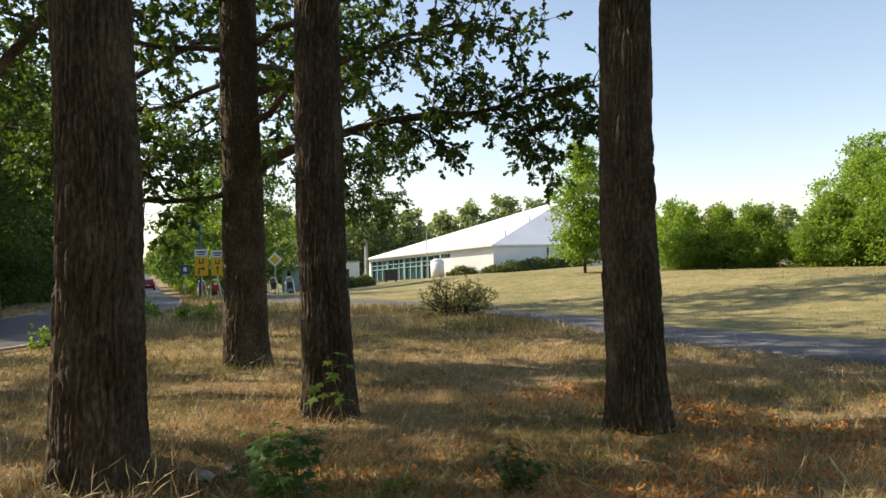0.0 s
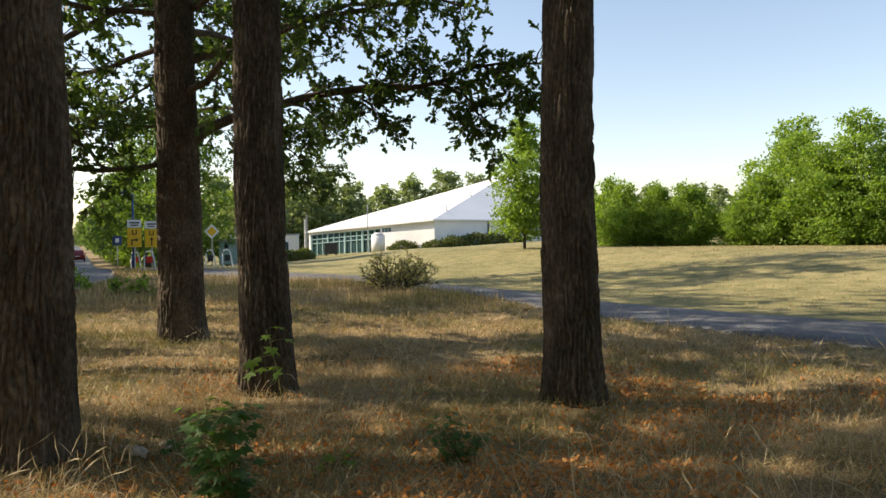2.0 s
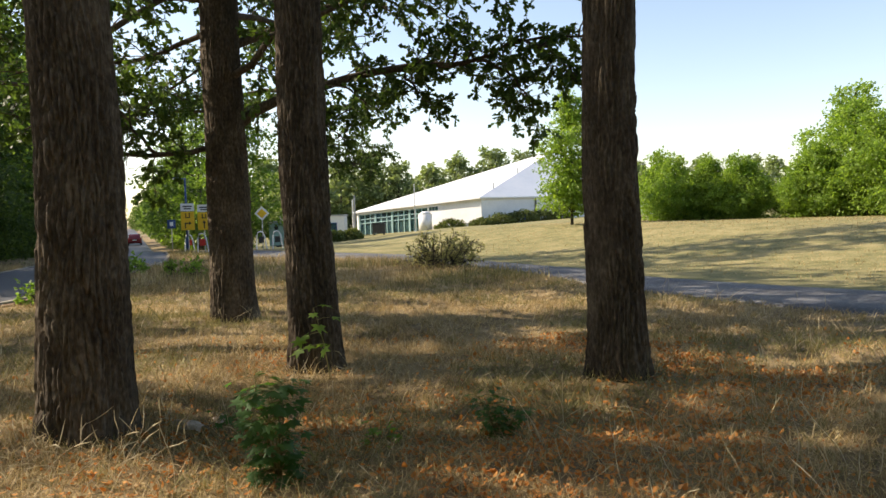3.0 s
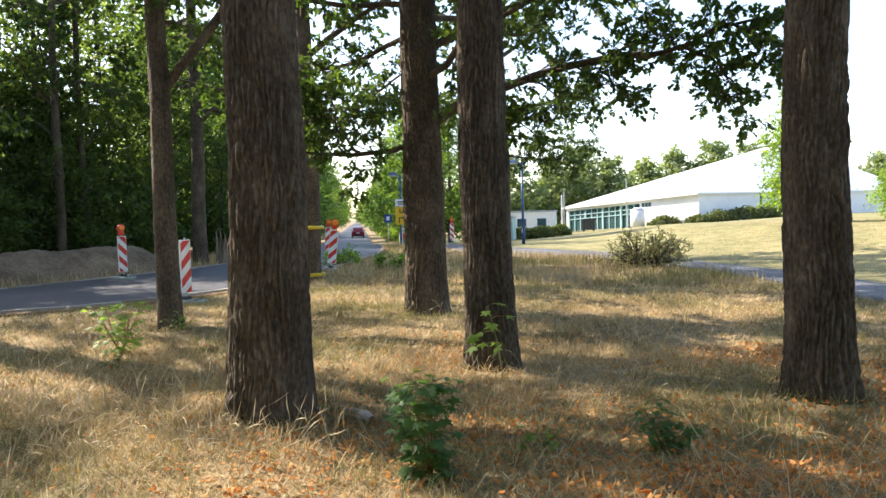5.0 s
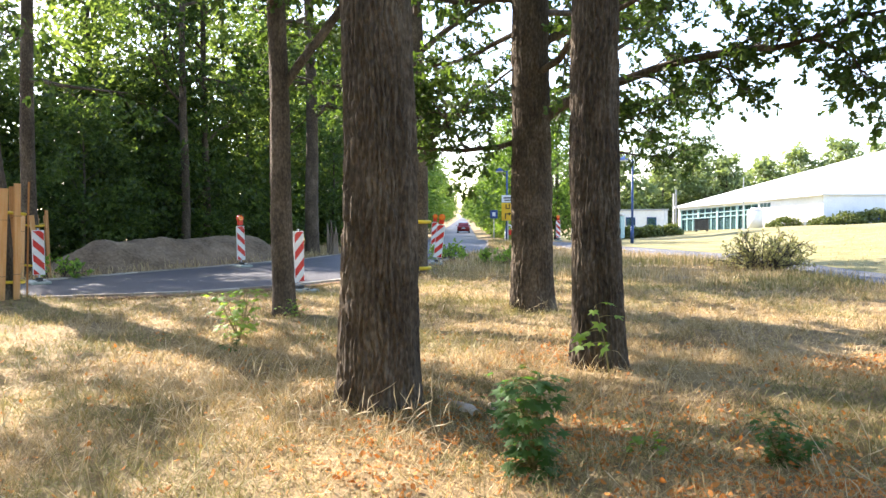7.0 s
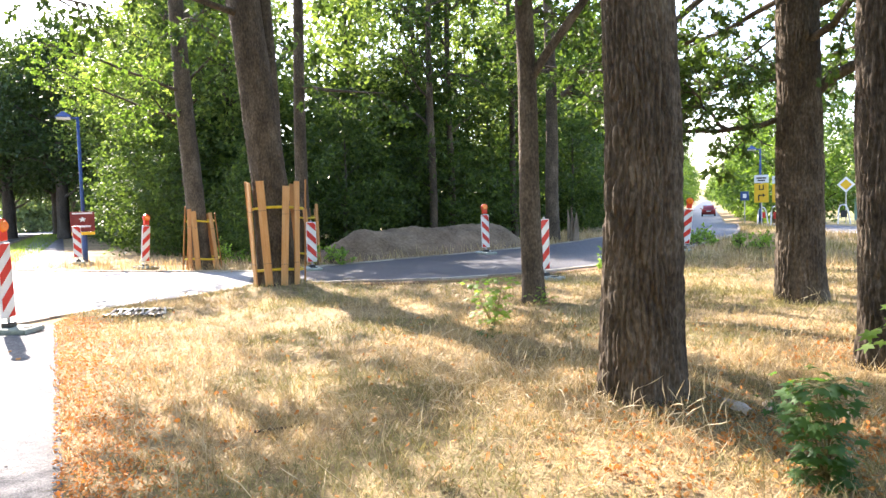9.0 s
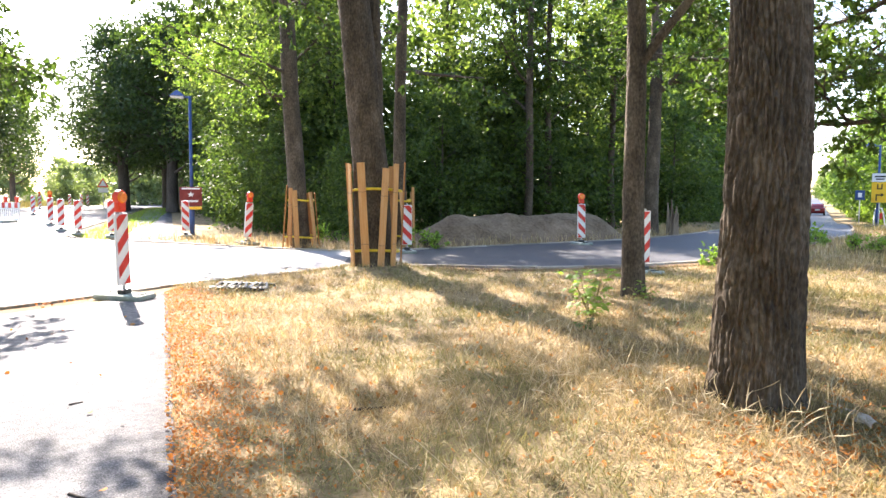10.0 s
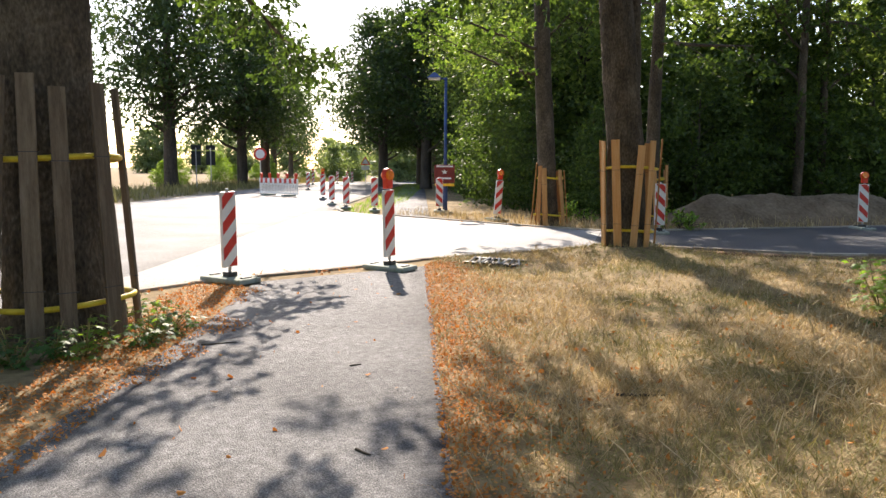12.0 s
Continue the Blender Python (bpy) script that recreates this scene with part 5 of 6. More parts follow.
def face_at(x, y):
    return Matrix.Translation((x, y, h(x, y))) @ Matrix.Rotation(math.atan2(-x, y), 4, "Z")


def flat_poly(points, depth=0.004):
    bm = bmesh.new()
    f = bm.faces.new([bm.verts.new((x, 0, z)) for x, z in points])
    out = bmesh.ops.extrude_face_region(bm, geom=[f])["geom"]
    bmesh.ops.translate(bm, vec=(0, depth, 0), verts=[v for v in out if isinstance(v, bmesh.types.BMVert)])
    bmesh.ops.recalc_face_normals(bm, faces=bm.faces)
    return bm


def detour_sign(x, y, arrow, label):
    t = thing("detour_sign", face_at(x, y), label, "road sign", "yellow detour signs")
    part("post", cyl(0.035, 2.5, 10), GALV, t, m=pose(0, 0.05, 0))
    b = part("board", box(0.68, 0.03, 0.98, 0.01), SIGN_YELLOW, t, m=pose(0, 0, 1.2))
    part("top_board", box(0.68, 0.03, 0.40, 0.01), SIGN_WHITE, t, m=pose(0, 0, 2.21))
    part("writing", box(0.46, 0.006, 0.07), SIGN_BLACK, t, m=pose(0, -0.02, 2.42))
    part("writing", box(0.36, 0.006, 0.06), SIGN_BLACK, t, m=pose(0, -0.02, 2.30))
    # the letter U, built of three strokes
    for dx in (-0.09, 0.09):
        part("letter_stroke", box(0.05, 0.006, 0.22), SIGN_BLACK, b, m=pose(dx, -0.019, 0.68))
    part("letter_stroke", box(0.23, 0.006, 0.05), SIGN_BLACK, b, m=pose(0, -0.019, 0.64))
    if arrow == "up":
        part("arrow", flat_poly([(-0.03, 0.1), (0.03, 0.1), (0.03, 0.4), (0.1, 0.4), (0, 0.54), (-0.1, 0.4), (-0.03, 0.4)], -0.006), SIGN_BLACK, b, m=pose(0, -0.016, 0))
    else:
        part("arrow", flat_poly([(-0.16, 0.1), (-0.1, 0.1), (-0.1, 0.34), (0.06, 0.34), (0.06, 0.27), (0.19, 0.37), (0.06, 0.47), (0.06, 0.4), (-0.16, 0.4)], -0.006), SIGN_BLACK, b, m=pose(0, -0.016, 0))
    return t


detour_sign(-12.83, 40.0, "right", "yellow detour sign with a turning arrow on a post")
detour_sign(-12.6, 42.1, "up", "yellow detour sign with an upward arrow on a post")
pr = thing("priority_sign", face_at(-9.8, 43.95), "yellow diamond priority sign on a post", "road sign")
part("post", cyl(0.03, 2.4, 10), GALV, pr, m=pose(0, 0.05, 0))
part("plate", box(0.6, 0.02, 0.6, 0.01, pose(0, 0, 2.05, 0, 45, 0) @ Matrix.Translation((0, 0, -0.3))), SIGN_WHITE, pr)
part("centre", box(0.4, 0.02, 0.4, 0.01, pose(0, -0.008, 2.05, 0, 45, 0) @ Matrix.Translation((0, 0, -0.2))), SIGN_YELLOW, pr)
rb = thing("round_sign", face_at(-8.45, 44.2), "grey back of a round sign on a leaning post", "road sign")
part("post", cyl(0.03, 2.4, 10), GALV, rb, m=pose(0, 0.05, 0, 0, 5, 0))
part("disc", cyl(0.3, 0.02, 28, m=pose(0.17, 0.0, 2.1, 90, 0, 0)), SIGN_GREY, rb)
bs = thing("blue_sign", face_at(-16.2, 47.3), "small blue square sign on a post", "road sign")
part("post", cyl(0.03, 1.95, 10), GALV, bs, m=pose(0, 0.05, 0))
part("plate", box(0.5, 0.02, 0.55, 0.02), BLUE_PAINT, bs, m=pose(0, 0, 1.45))
part("symbol", box(0.2, 0.006, 0.25), SIGN_WHITE, bs, m=pose(0, -0.014, 1.6))
nr = thing("closed_road_sign", face_at(-43.3, 7.75), "round red-rimmed closed road sign on a post", "road sign")
part("post", cyl(0.035, 2.65, 10), GALV, nr, m=pose(0, 0.05, 0))
part("rim", cyl(0.36, 0.02, 32, m=pose(0, 0, 2.3, 90, 0, 0)), RED, nr)
part("disc", cyl(0.25, 0.02, 32, m=pose(0, -0.008, 2.3, 90, 0, 0)), SIGN_WHITE, nr)
wr = thing("warning_sign", face_at(-71.4, 23.1), "red-edged triangular roadworks sign over a white plate", "road sign")
part("post", cyl(0.035, 2.6, 10), GALV, wr, m=pose(0, 0.05, 0))
part("triangle", flat_poly([(-0.5, 1.9), (0.5, 1.9), (0, 2.75)], 0.02), RED, wr)
part("field", flat_poly([(-0.33, 2.0), (0.33, 2.0), (0, 2.56)], -0.006), SIGN_WHITE, wr, m=pose(0, -0.001, 0))
part("plate", box(0.8, 0.02, 0.4), SIGN_WHITE, wr, m=pose(0, 0, 1.42))
for x, y in ((-59.8, 6.0), (-59.7, 7.05)):
    sb = thing("sign_back", face_at(x, y), "dark back of a tall sign beside the street", "road sign", "sign backs")
    part("post", cyl(0.04, 3.0, 10), GALV, sb)
    part("plate", box(0.68, 0.03, 1.05, 0.01), SIGN_BLACK, sb, m=pose(0, 0.05, 1.7))
    part("top_plate", box(0.68, 0.03, 0.35, 0.01), SIGN_BLACK, sb, m=pose(0, 0.05, 2.85))
po = thing("event_poster", face_at(-25.45, 11.15) @ Matrix.Diagonal((1.2, 1.0, 1.0, 1.0)), "maroon poster with a pale star fixed to a lamp", "poster")
part("board", box(0.62, 0.02, 0.66, 0.004), MAROON, po, m=pose(0, 0, 1.02))
part("strap", box(0.1, 0.1, 0.04), DARK_METAL, po, m=pose(0, 0.05, 1.3))
part("star", flat_poly([((0.1 if i % 2 == 0 else 0.045) * math.sin(i * math.pi / 5), 1.42 + (0.1 if i % 2 == 0 else 0.045) * math.cos(i * math.pi / 5)) for i in range(10)], -0.006), SIGN_WHITE, po, m=pose(0, -0.011, 0))
part("writing", box(0.5, 0.006, 0.05), SIGN_WHITE, po, m=pose(0, -0.012, 1.6))
part("writing", box(0.4, 0.006, 0.06), SIGN_WHITE, po, m=pose(0, -0.012, 1.16))
part("strip", box(0.6, 0.02, 0.1, 0.004), SIGN_YELLOW, po, m=pose(0, 0, 0.9))
for i, (x, y) in enumerate(((-9.75, 43.2), (-8.85, 43.3), (-12.3, 40.6), (-14.9, 46.5))):
    t = thing("bent_barrier", face_at(x, y), "leaning white hoop barrier with a red panel", "barrier", "hoop barriers")
    P = [(-0.25, 0, 0), (-0.22, 0, 0.75), (-0.15, 0, 0.95), (0, 0, 1.0), (0.12, 0, 0.95), (0.2, 0, 0.75), (0.32, 0, 0)]
    put("hoop", mesh_from("hoop", *tube(P, [0.035] * 7, 8), SIGN_WHITE), t)
    part("panel", box(0.3, 0.03, 0.35, 0.01), RED if i > 1 else DARK_METAL, t, m=pose(0.02, 0, 0.35))
cn = thing("glass_container", Matrix.Translation((-9.6, 51, h(-9.6, 51))), "teal collection container among trees", "container")
part("body", box(2.4, 1.4, 1.5, 0.06, pose(0, 0, 0.1)), TEAL, cn)
part("lid", box(2.5, 1.5, 0.15, 0.05, pose(0, 0, 1.6)), GALV, cn)
for dx in (-0.7, 0.7):
    part("opening", cyl(0.14, 0.03, 16, m=pose(dx, -0.7, 1.3, 90, 0, 0)), SIGN_BLACK, cn)
    part("skid", box(0.15, 1.3, 0.1), DARK_METAL, cn, m=pose(dx, 0, 0))


def build_car(x, y, heading):
    car = thing("car", Matrix.Translation((x, y, float(land(x, y)) + 0.02)) @ Matrix.Rotation(heading, 4, "Z"), "dark red hatchback driving away down the avenue", "car")
    paint = surface("dark_red_paint", [(0.17, 0.012, 0.015), (0.24, 0.018, 0.02), (0.28, 0.025, 0.025)], 2, 0.25, 0.0, spec=0.6)

    def loft(sections, name, mat):
        V, F = [], []
        for yy, w, lo, hi in sections:
            ww = w / 2
            V += [(-ww * 0.94, yy, lo), (-ww, yy, lo + (hi - lo) * 0.35), (-ww * 0.97, yy, hi - 0.06), (-ww * 0.86, yy, hi), (ww * 0.86, yy, hi), (ww * 0.97, yy, hi - 0.06), (ww, yy, lo + (hi - lo) * 0.35), (ww * 0.94, yy, lo)]
        n = len(sections)
        for i in range(n - 1):
            for j in range(8):
                F.append((i * 8 + j, i * 8 + (j + 1) % 8, (i + 1) * 8 + (j + 1) % 8, (i + 1) * 8 + j))
        F += [tuple(range(7, -1, -1)), tuple((n - 1) * 8 + j for j in range(8))]
        return put(name, mesh_from(name, V, F, mat), car)

    loft([(-2.05, 1.55, 0.45, 0.85), (-1.95, 1.68, 0.3, 0.95), (-1.2, 1.74, 0.22, 0.98), (0.9, 1.74, 0.22, 0.95), (1.7, 1.66, 0.25, 0.85), (2.05, 1.45, 0.4, 0.68)], "body", paint)
    loft([(-1.9, 1.45, 0.9, 0.97), (-1.55, 1.36, 0.9, 1.36), (-0.9, 1.34, 0.9, 1.46), (0.1, 1.32, 0.9, 1.44), (1.0, 1.42, 0.9, 0.96)], "cabin", paint)
    part("rear_window", box(1.1, 0.03, 0.36, 0.01), PANE, car, m=pose(0, -1.74, 1.0, -38, 0, 0))
    part("bumper", box(1.6, 0.14, 0.2, 0.04), paint, car, m=pose(0, -2.03, 0.38))
    part("number_plate", box(0.5, 0.02, 0.11), SIGN_WHITE, car, m=pose(0, -2.1, 0.62))
    for s in (-1, 1):
        part("tail_light", box(0.22, 0.06, 0.16, 0.02), RED, car, m=pose(s * 0.66, -2.02, 0.72))
        part("side_window", box(0.03, 1.7, 0.3, 0.01), PANE, car, m=pose(s * 0.68, -0.4, 1.02))
        part("mirror", box(0.18, 0.1, 0.12, 0.03), paint, car, m=pose(s * 0.93, 0.75, 0.95))
        for yy in (-1.25, 1.28):
            w = part("wheel", cyl(0.31, 0.2, 24, m=pose(s * 0.77 - 0.1, yy, 0.31, 0, 90, 0)), SIGN_BLACK, car, "black tyre")
            part("rim", cyl(0.19, 0.215, 16, m=pose(s * 0.77 - 0.1075, yy, 0.31, 0, 90, 0)), GALV, w)


build_car(-38.6, 98.4, radians(21.5))

# ---- saplings and low plants ----
MAPLE = foliage("maple_leaf", [(0.08, 0.15, 0.025), (0.14, 0.24, 0.045), (0.21, 0.33, 0.065)], 0.5)
MAPLE_DARK = foliage("dark_maple_leaf", [(0.035, 0.085, 0.024), (0.06, 0.13, 0.036), (0.10, 0.19, 0.05)], 0.4)


def lobed_leaf(centre, d, size, rs):
    """A five-lobed leaf as a fan of quads, slightly cupped."""
    d = np.array(d, float)
    d /= np.linalg.norm(d)
    w = np.cross(d, np.array([0, 0, 1.0]) + rs.normal(size=3) * 0.25)
    w /= np.linalg.norm(w)
    n = np.cross(w, d)
    ang = np.radians([-150, -115, -75, -52, -25, 0, 25, 52, 75, 115, 150])
    rad = np.array([0.35, 0.75, 0.42, 0.95, 0.5, 1.1, 0.5, 0.95, 0.42, 0.75, 0.35])
    pts = [centre + size * 0.5 * r * (math.cos(a) * d + math.sin(a) * w) - n * size * 0.16 * r * abs(math.sin(a)) for a, r in zip(ang, rad)]
    V = [centre] + pts
    F = [(0, i, i + 1, i + 2) for i in range(1, 10, 2)]
    return np.array(V), np.array(F)


def sapling(x, y, tall, n, size, mat, seed, label, bushy=0.0, ground=False):
    r = np.random.RandomState(seed)
    t = thing("maple_sapling", Matrix.Translation((x, y, h(x, y) - 0.02)), label, "sapling", "young maples in the grass")
    stems, lv = [], []
    for k in range(1 if not bushy else 7):
        P = wander((0, 0, 0), (r.normal() * bushy, r.normal() * bushy, 1.0), tall * (1 if k == 0 else r.uniform(0.55, 0.95)), r, 6, 0.06)
        stems.append(tube(P, np.linspace(0.008, 0.003, 7), 5))
        m = n if not bushy else n // 7
        for i in range(m):
            q = P[r.randint(1 if bushy else 3, 7)]
            a = r.uniform(0, 6.28)
            out = np.array([math.cos(a), math.sin(a), r.uniform(-0.35, 0.15)])
            c = q + out * size * r.uniform(0.5, 1.1) * np.array([1, 1, 0.5])
            stems.append(tube([q, (q + c) / 2 + [0, 0, 0.01], c], [0.003, 0.002, 0.0015], 4))
            lv.append(lobed_leaf(c + out * size * 0.2, out + [0, 0, -0.35], size * r.uniform(0.7, 1.2), r))
    put("stem", mesh_from("stem", *join(stems), GREEN_GRASS), t)
    if tall > 0.25 and n > 8 and not ground:
        for v, f in lv:
            put("leaf", mesh_from("leaf", v, f, mat, False), t)
    else:
        tagged(put("foliage", mesh_from("foliage", *join(lv), mat, False), t), kind="stuff")


sapling(-0.93, 6.75, 0.68, 11, 0.18, MAPLE, 1, "thin maple sapling with a few bright leaves")
sapling(-0.88, 4.24, 0.64, 270, 0.12, MAPLE_DARK, 2, "bushy dark green maple seedling clump", 0.12)
sapling(-0.35, 4.75, 0.26, 26, 0.10, MAPLE, 3, "small bright green maple seedling", 0.5)
sapling(0.44, 4.95, 0.34, 240, 0.07, MAPLE_DARK, 4, "small round dark green seedling clump", 0.3)
sapling(-5.75, 7.75, 0.74, 120, 0.14, MAPLE, 5, "leafy green maple seedling in dry grass", 0.45)
sapling(-5.2, 7.0, 0.2, 20, 0.13, MAPLE_DARK, 6, "low green seedling in the grass", 0.6)
sapling(-6.0, 9.3, 0.35, 36, 0.09, MAPLE, 7, "green shoots at the foot of an oak", 0.6)
sapling(-1.35, 5.3, 0.38, 18, 0.1, MAPLE_DARK, 8, "small seedling by a bark slab", 0.35)
for i in range(12):
    a = i * 0.55 - 1.4
    sapling(-7.6 + 0.95 * math.cos(a), -0.6 + 0.95 * math.sin(a), 0.28 + 0.03 * (i % 4), 42, 0.105, MAPLE_DARK if i % 3 else MAPLE, 20 + i, "low green ground plants round the guard", 0.7, True)
for i, (x, y) in enumerate(((-6.95, -0.35), (-6.7, -0.6), (-6.5, -0.85), (-7.0, 0.14), (-7.3, 0.3), (-6.4, -1.1))):
    sapling(x, y, 0.34, 48, 0.11, MAPLE if i in (0, 3) else MAPLE_DARK, 60 + i, "low green ground plants round the guard", 0.55, True)
for i, (x, y) in enumerate(((-15.4, 13.2), (-18.8, 12.3), (-19.3, 12.0), (-9.7, 24.2), (-9.2, 22.6), (-7.6, 15.0), (-7.0, 21.0))):
    twiggy_bush(x, y, 0.4, 0.36, 7, 260 + i, MAPLE, "small green weed bush at the verge", 0.085, "weed", "weeds on the verge")

# bark slabs lying beside the stout oak
for i, (x, y, l, a) in enumerate(((-1.84, 5.42, 0.6, 150), (-1.6, 5.64, 0.3, 115))):
    P = np.linspace(-l / 2, l / 2, 9)
    V, F = [], []
    for p in P:
        for k in range(7):
            t = math.pi * k / 6
            V.append((p, 0.05 * math.cos(t) * (1 + 0.25 * math.sin(p * 30)) + 0.5 * p * p, 0.04 * math.sin(t) + 0.01 * math.sin(p * 21 + k)))
    for u in range(8):
        for k in range(6):
            F.append((u * 7 + k, u * 7 + k + 1, (u + 1) * 7 + k + 1, (u + 1) * 7 + k))
    ob = put("bark_slab", mesh_from("bark_slab", V, F, surface("pale_bark", [(0.30, 0.25, 0.19), (0.46, 0.39, 0.31), (0.60, 0.53, 0.43)], 7, 0.9, 0.5, 60)), None, m=Matrix.Translation((x, y, h(x, y))) @ Matrix.Rotation(radians(a), 4, "Z"))
    tagged(ob, "pale curved slab of fallen bark on leaves", "bark", "bark slabs")
for i, (x, y, l, a) in enumerate(((-6.7, 0.68, 0.3, 80), (-3.84, 1.05, 0.13, 20), (-5.6, 1.55, 0.1, 120), (-3.2, 0.9, 0.08, 50), (-4.1, 3.2, 0.5, 60))):
    r = np.random.RandomState(i)
    P = wander((-l / 2, 0, 0.02), (1, 0, 0), l, r, 5, 0.15)
    P[:, 2] = 0.008
    ob = put("stick", mesh_from("stick", *tube(P, np.linspace(0.011, 0.006, 6), 6), BARK_DARK), None, m=Matrix.Translation((x, y, h(x, y) + 0.006)) @ Matrix.Rotation(radians(a), 4, "Z"))
    tagged(ob, "short dark broken twig on the ground", "twig", "fallen twigs")


# ---- grass and leaf litter ----
def blades(x, y, length, width, lean, rs, matted=0.0):
    """Bent blades, two quads each."""
    n = len(x)
    z = ground_height(x, y) - 0.01
    a = rs.uniform(0, 2 * np.pi, n)
    d = np.stack([np.cos(a), np.sin(a), np.zeros(n)], -1)
    b = rs.uniform(0, 2 * np.pi, n)
    s = np.stack([np.cos(b), np.sin(b), np.zeros(n)], -1) * (width * rs.uniform(0.6, 1.4, n))[:, None]
    L = np.asarray(length)[:, None]
    k = np.asarray(lean)[:, None]
    p0 = np.stack([x, y, z], -1)
    up = np.array([[0, 0, 1.0]])
    p1 = p0 + L * 0.55 * (up * np.sqrt(np.maximum(0.02, 1 - k * k)) + d * k * 0.8)
    k2 = np.minimum(1.0, k * 1.5)
    p2 = p1 + L * 0.5 * (up * (np.sqrt(np.maximum(0.0, 1 - k2 * k2)) - 0.25 * k2) + d * k2)
    V = np.stack([p0 - s, p0 + s, p1 - s * 0.8, p1 + s * 0.8, p2 - s * 0.12, p2 + s * 0.12], 1).reshape(-1, 3)
    q = np.arange(n)[:, None] * 6
    return V, np.concatenate([q + np.array([[0, 1, 3, 2]]), q + np.array([[2, 3, 5, 4]])])


def mat_blades(x, y, length, width, rs):
    """Short lying blades, one tapered face each."""
    n = len(x)
    a = rs.uniform(0, 2 * np.pi, n)
    tilt = rs.uniform(0.05, 0.9, n)
    d = np.stack([np.cos(a) * np.sqrt(1 - tilt ** 2), np.sin(a) * np.sqrt(1 - tilt ** 2), tilt], -1) * length[:, None]
    s = np.stack([-np.sin(a), np.cos(a), rs.normal(size=n) * 0.4], -1) * width[:, None]
    p = np.stack([x, y, ground_height(x, y) + rs.uniform(-0.005, 0.03, n)], -1)
    V = np.stack([p - s, p + s, p + d + s * 0.15, p + d - s * 0.15], 1).reshape(-1, 3)
    return V, np.arange(n * 4).reshape(-1, 4)


def scatter(n, box4, rs, keep):
    x, y = rs.uniform(box4[0], box4[1], n), rs.uniform(box4[2], box4[3], n)
    m = keep(x, y)
    return x[m], y[m]


def stuff(name, parts, mat, label, category):
    return tagged(put(name, mesh_from(name, *join(parts), mat, False)), label, category, kind="stuff")


rs = np.random.RandomState(77)
EDGE_R = [(1.0, -0.4), (-3.1, 1.25), (-10.9, 4.38)]
TRUNKS = ((-2.38, 5.13, 0.3), (-2.99, 11.35, 0.32), (-1.12, 7.27, 0.25), (1.64, 6.48, 0.25), (-6.31, 9.52, 0.18), (-11.45, 8.58, 0.42))


def in_grass(x, y):
    ok = inside(x, y, GRASS) & (dist_line(x, y, KERB_LINE[5:13]) > 0.34)
    for a, b, r in TRUNKS:
        ok &= np.hypot(x - a, y - b) > r
    return ok


def near_grass(reach, power):
    def keep(x, y):
        d = np.hypot(x, y - 0.0)
        thin = np.minimum(1.0, (reach / np.maximum(d, 0.5)) ** power)
        patch = (0.45 + 0.75 * vn(x * 0.9, y * 0.9, 21)) * (0.3 + 0.7 * smooth(0.2, 0.9, dist_line(x, y, EDGE_R)))
        return in_grass(x, y) & (rs.uniform(0, 1, len(x)) < thin * patch) & (d > 1.5)
    return keep


def tufts(n, rs):
    """Tufts of blades that arch out from their middles, thicker near the path's side."""
    x, y = scatter(n, (-12.6, 7, 0, 18), rs, near_grass(4.2, 1.25))
    k = rs.randint(9, 26, len(x))
    big = rs.gamma(2.5, 0.4, len(x)) * (0.55 + 0.9 * vn(x * 0.55, y * 0.55, 31))
    i = np.repeat(np.arange(len(x)), k)
    r, a = np.abs(rs.normal(size=len(i))) * 0.05 * (0.6 + big[i] * 0.6), rs.uniform(0, 2 * np.pi, len(i))
    comb = rs.uniform(0, 2 * np.pi, len(x))[i]
    px, py = x[i] + r * np.cos(a), y[i] + r * np.sin(a)
    ok = in_grass(px, py)
    L = rs.uniform(0.07, 0.19, len(i)) * (0.5 + 0.6 * big[i])
    return px[ok], py[ok], L[ok], i[ok], (0.6 * a + 0.4 * comb)[ok], len(x)


def sort_grass(x, y, L, lean, name, label, shade):
    d = np.hypot(x, y)
    W = 0.0009 + 0.00022 * d
    for m, mat, nm, lb in ((~shade, STRAW, "dry_" + name, "straw-coloured dry " + label), (shade, GREEN_GRASS, "green_" + name, "still green " + label)):
        stuff(nm, [blades(x[m], y[m], L[m], W[m], lean[m], rs)], mat, lb, "grass")


x, y = scatter(640000, (-12.6, 7, 0, 20), rs, near_grass(5.5, 1.35))
g = vn(x * 0.8 + 3, y * 0.8, 41) + rs.normal(size=len(x)) * 0.10 > 0.55
for m, mat, nm, lb in ((~g, STRAW, "dry_grass", "matted straw-coloured dry grass over soil"), (g, GREEN_GRASS, "green_grass", "still green matted grass over soil")):
    stuff(nm, [mat_blades(x[m], y[m], rs.uniform(0.05, 0.14, m.sum()), 0.0015 + 0.0003 * np.hypot(x[m], y[m]), rs)], mat, lb, "grass")
x, y, L, i, az, n = tufts(23000, rs)
pick = vn(x * 0.5 + 3, y * 0.5, 43) + rs.normal(size=n)[i] * 0.16 > 0.5
sort_grass(x, y, L, rs.uniform(0.5, 1.0, len(x)), "grass_tuft", "arching grass tufts", pick)
# farther and taller grass
x, y = scatter(60000, (-14, 4, 16, 42), rs, lambda a, b: in_grass(a, b) & (rs.uniform(0, 1, len(a)) < 0.25 + vn(a * 0.5, b * 0.5, 51)))
g = vn(x * 0.5, y * 0.5, 52) > 0.62
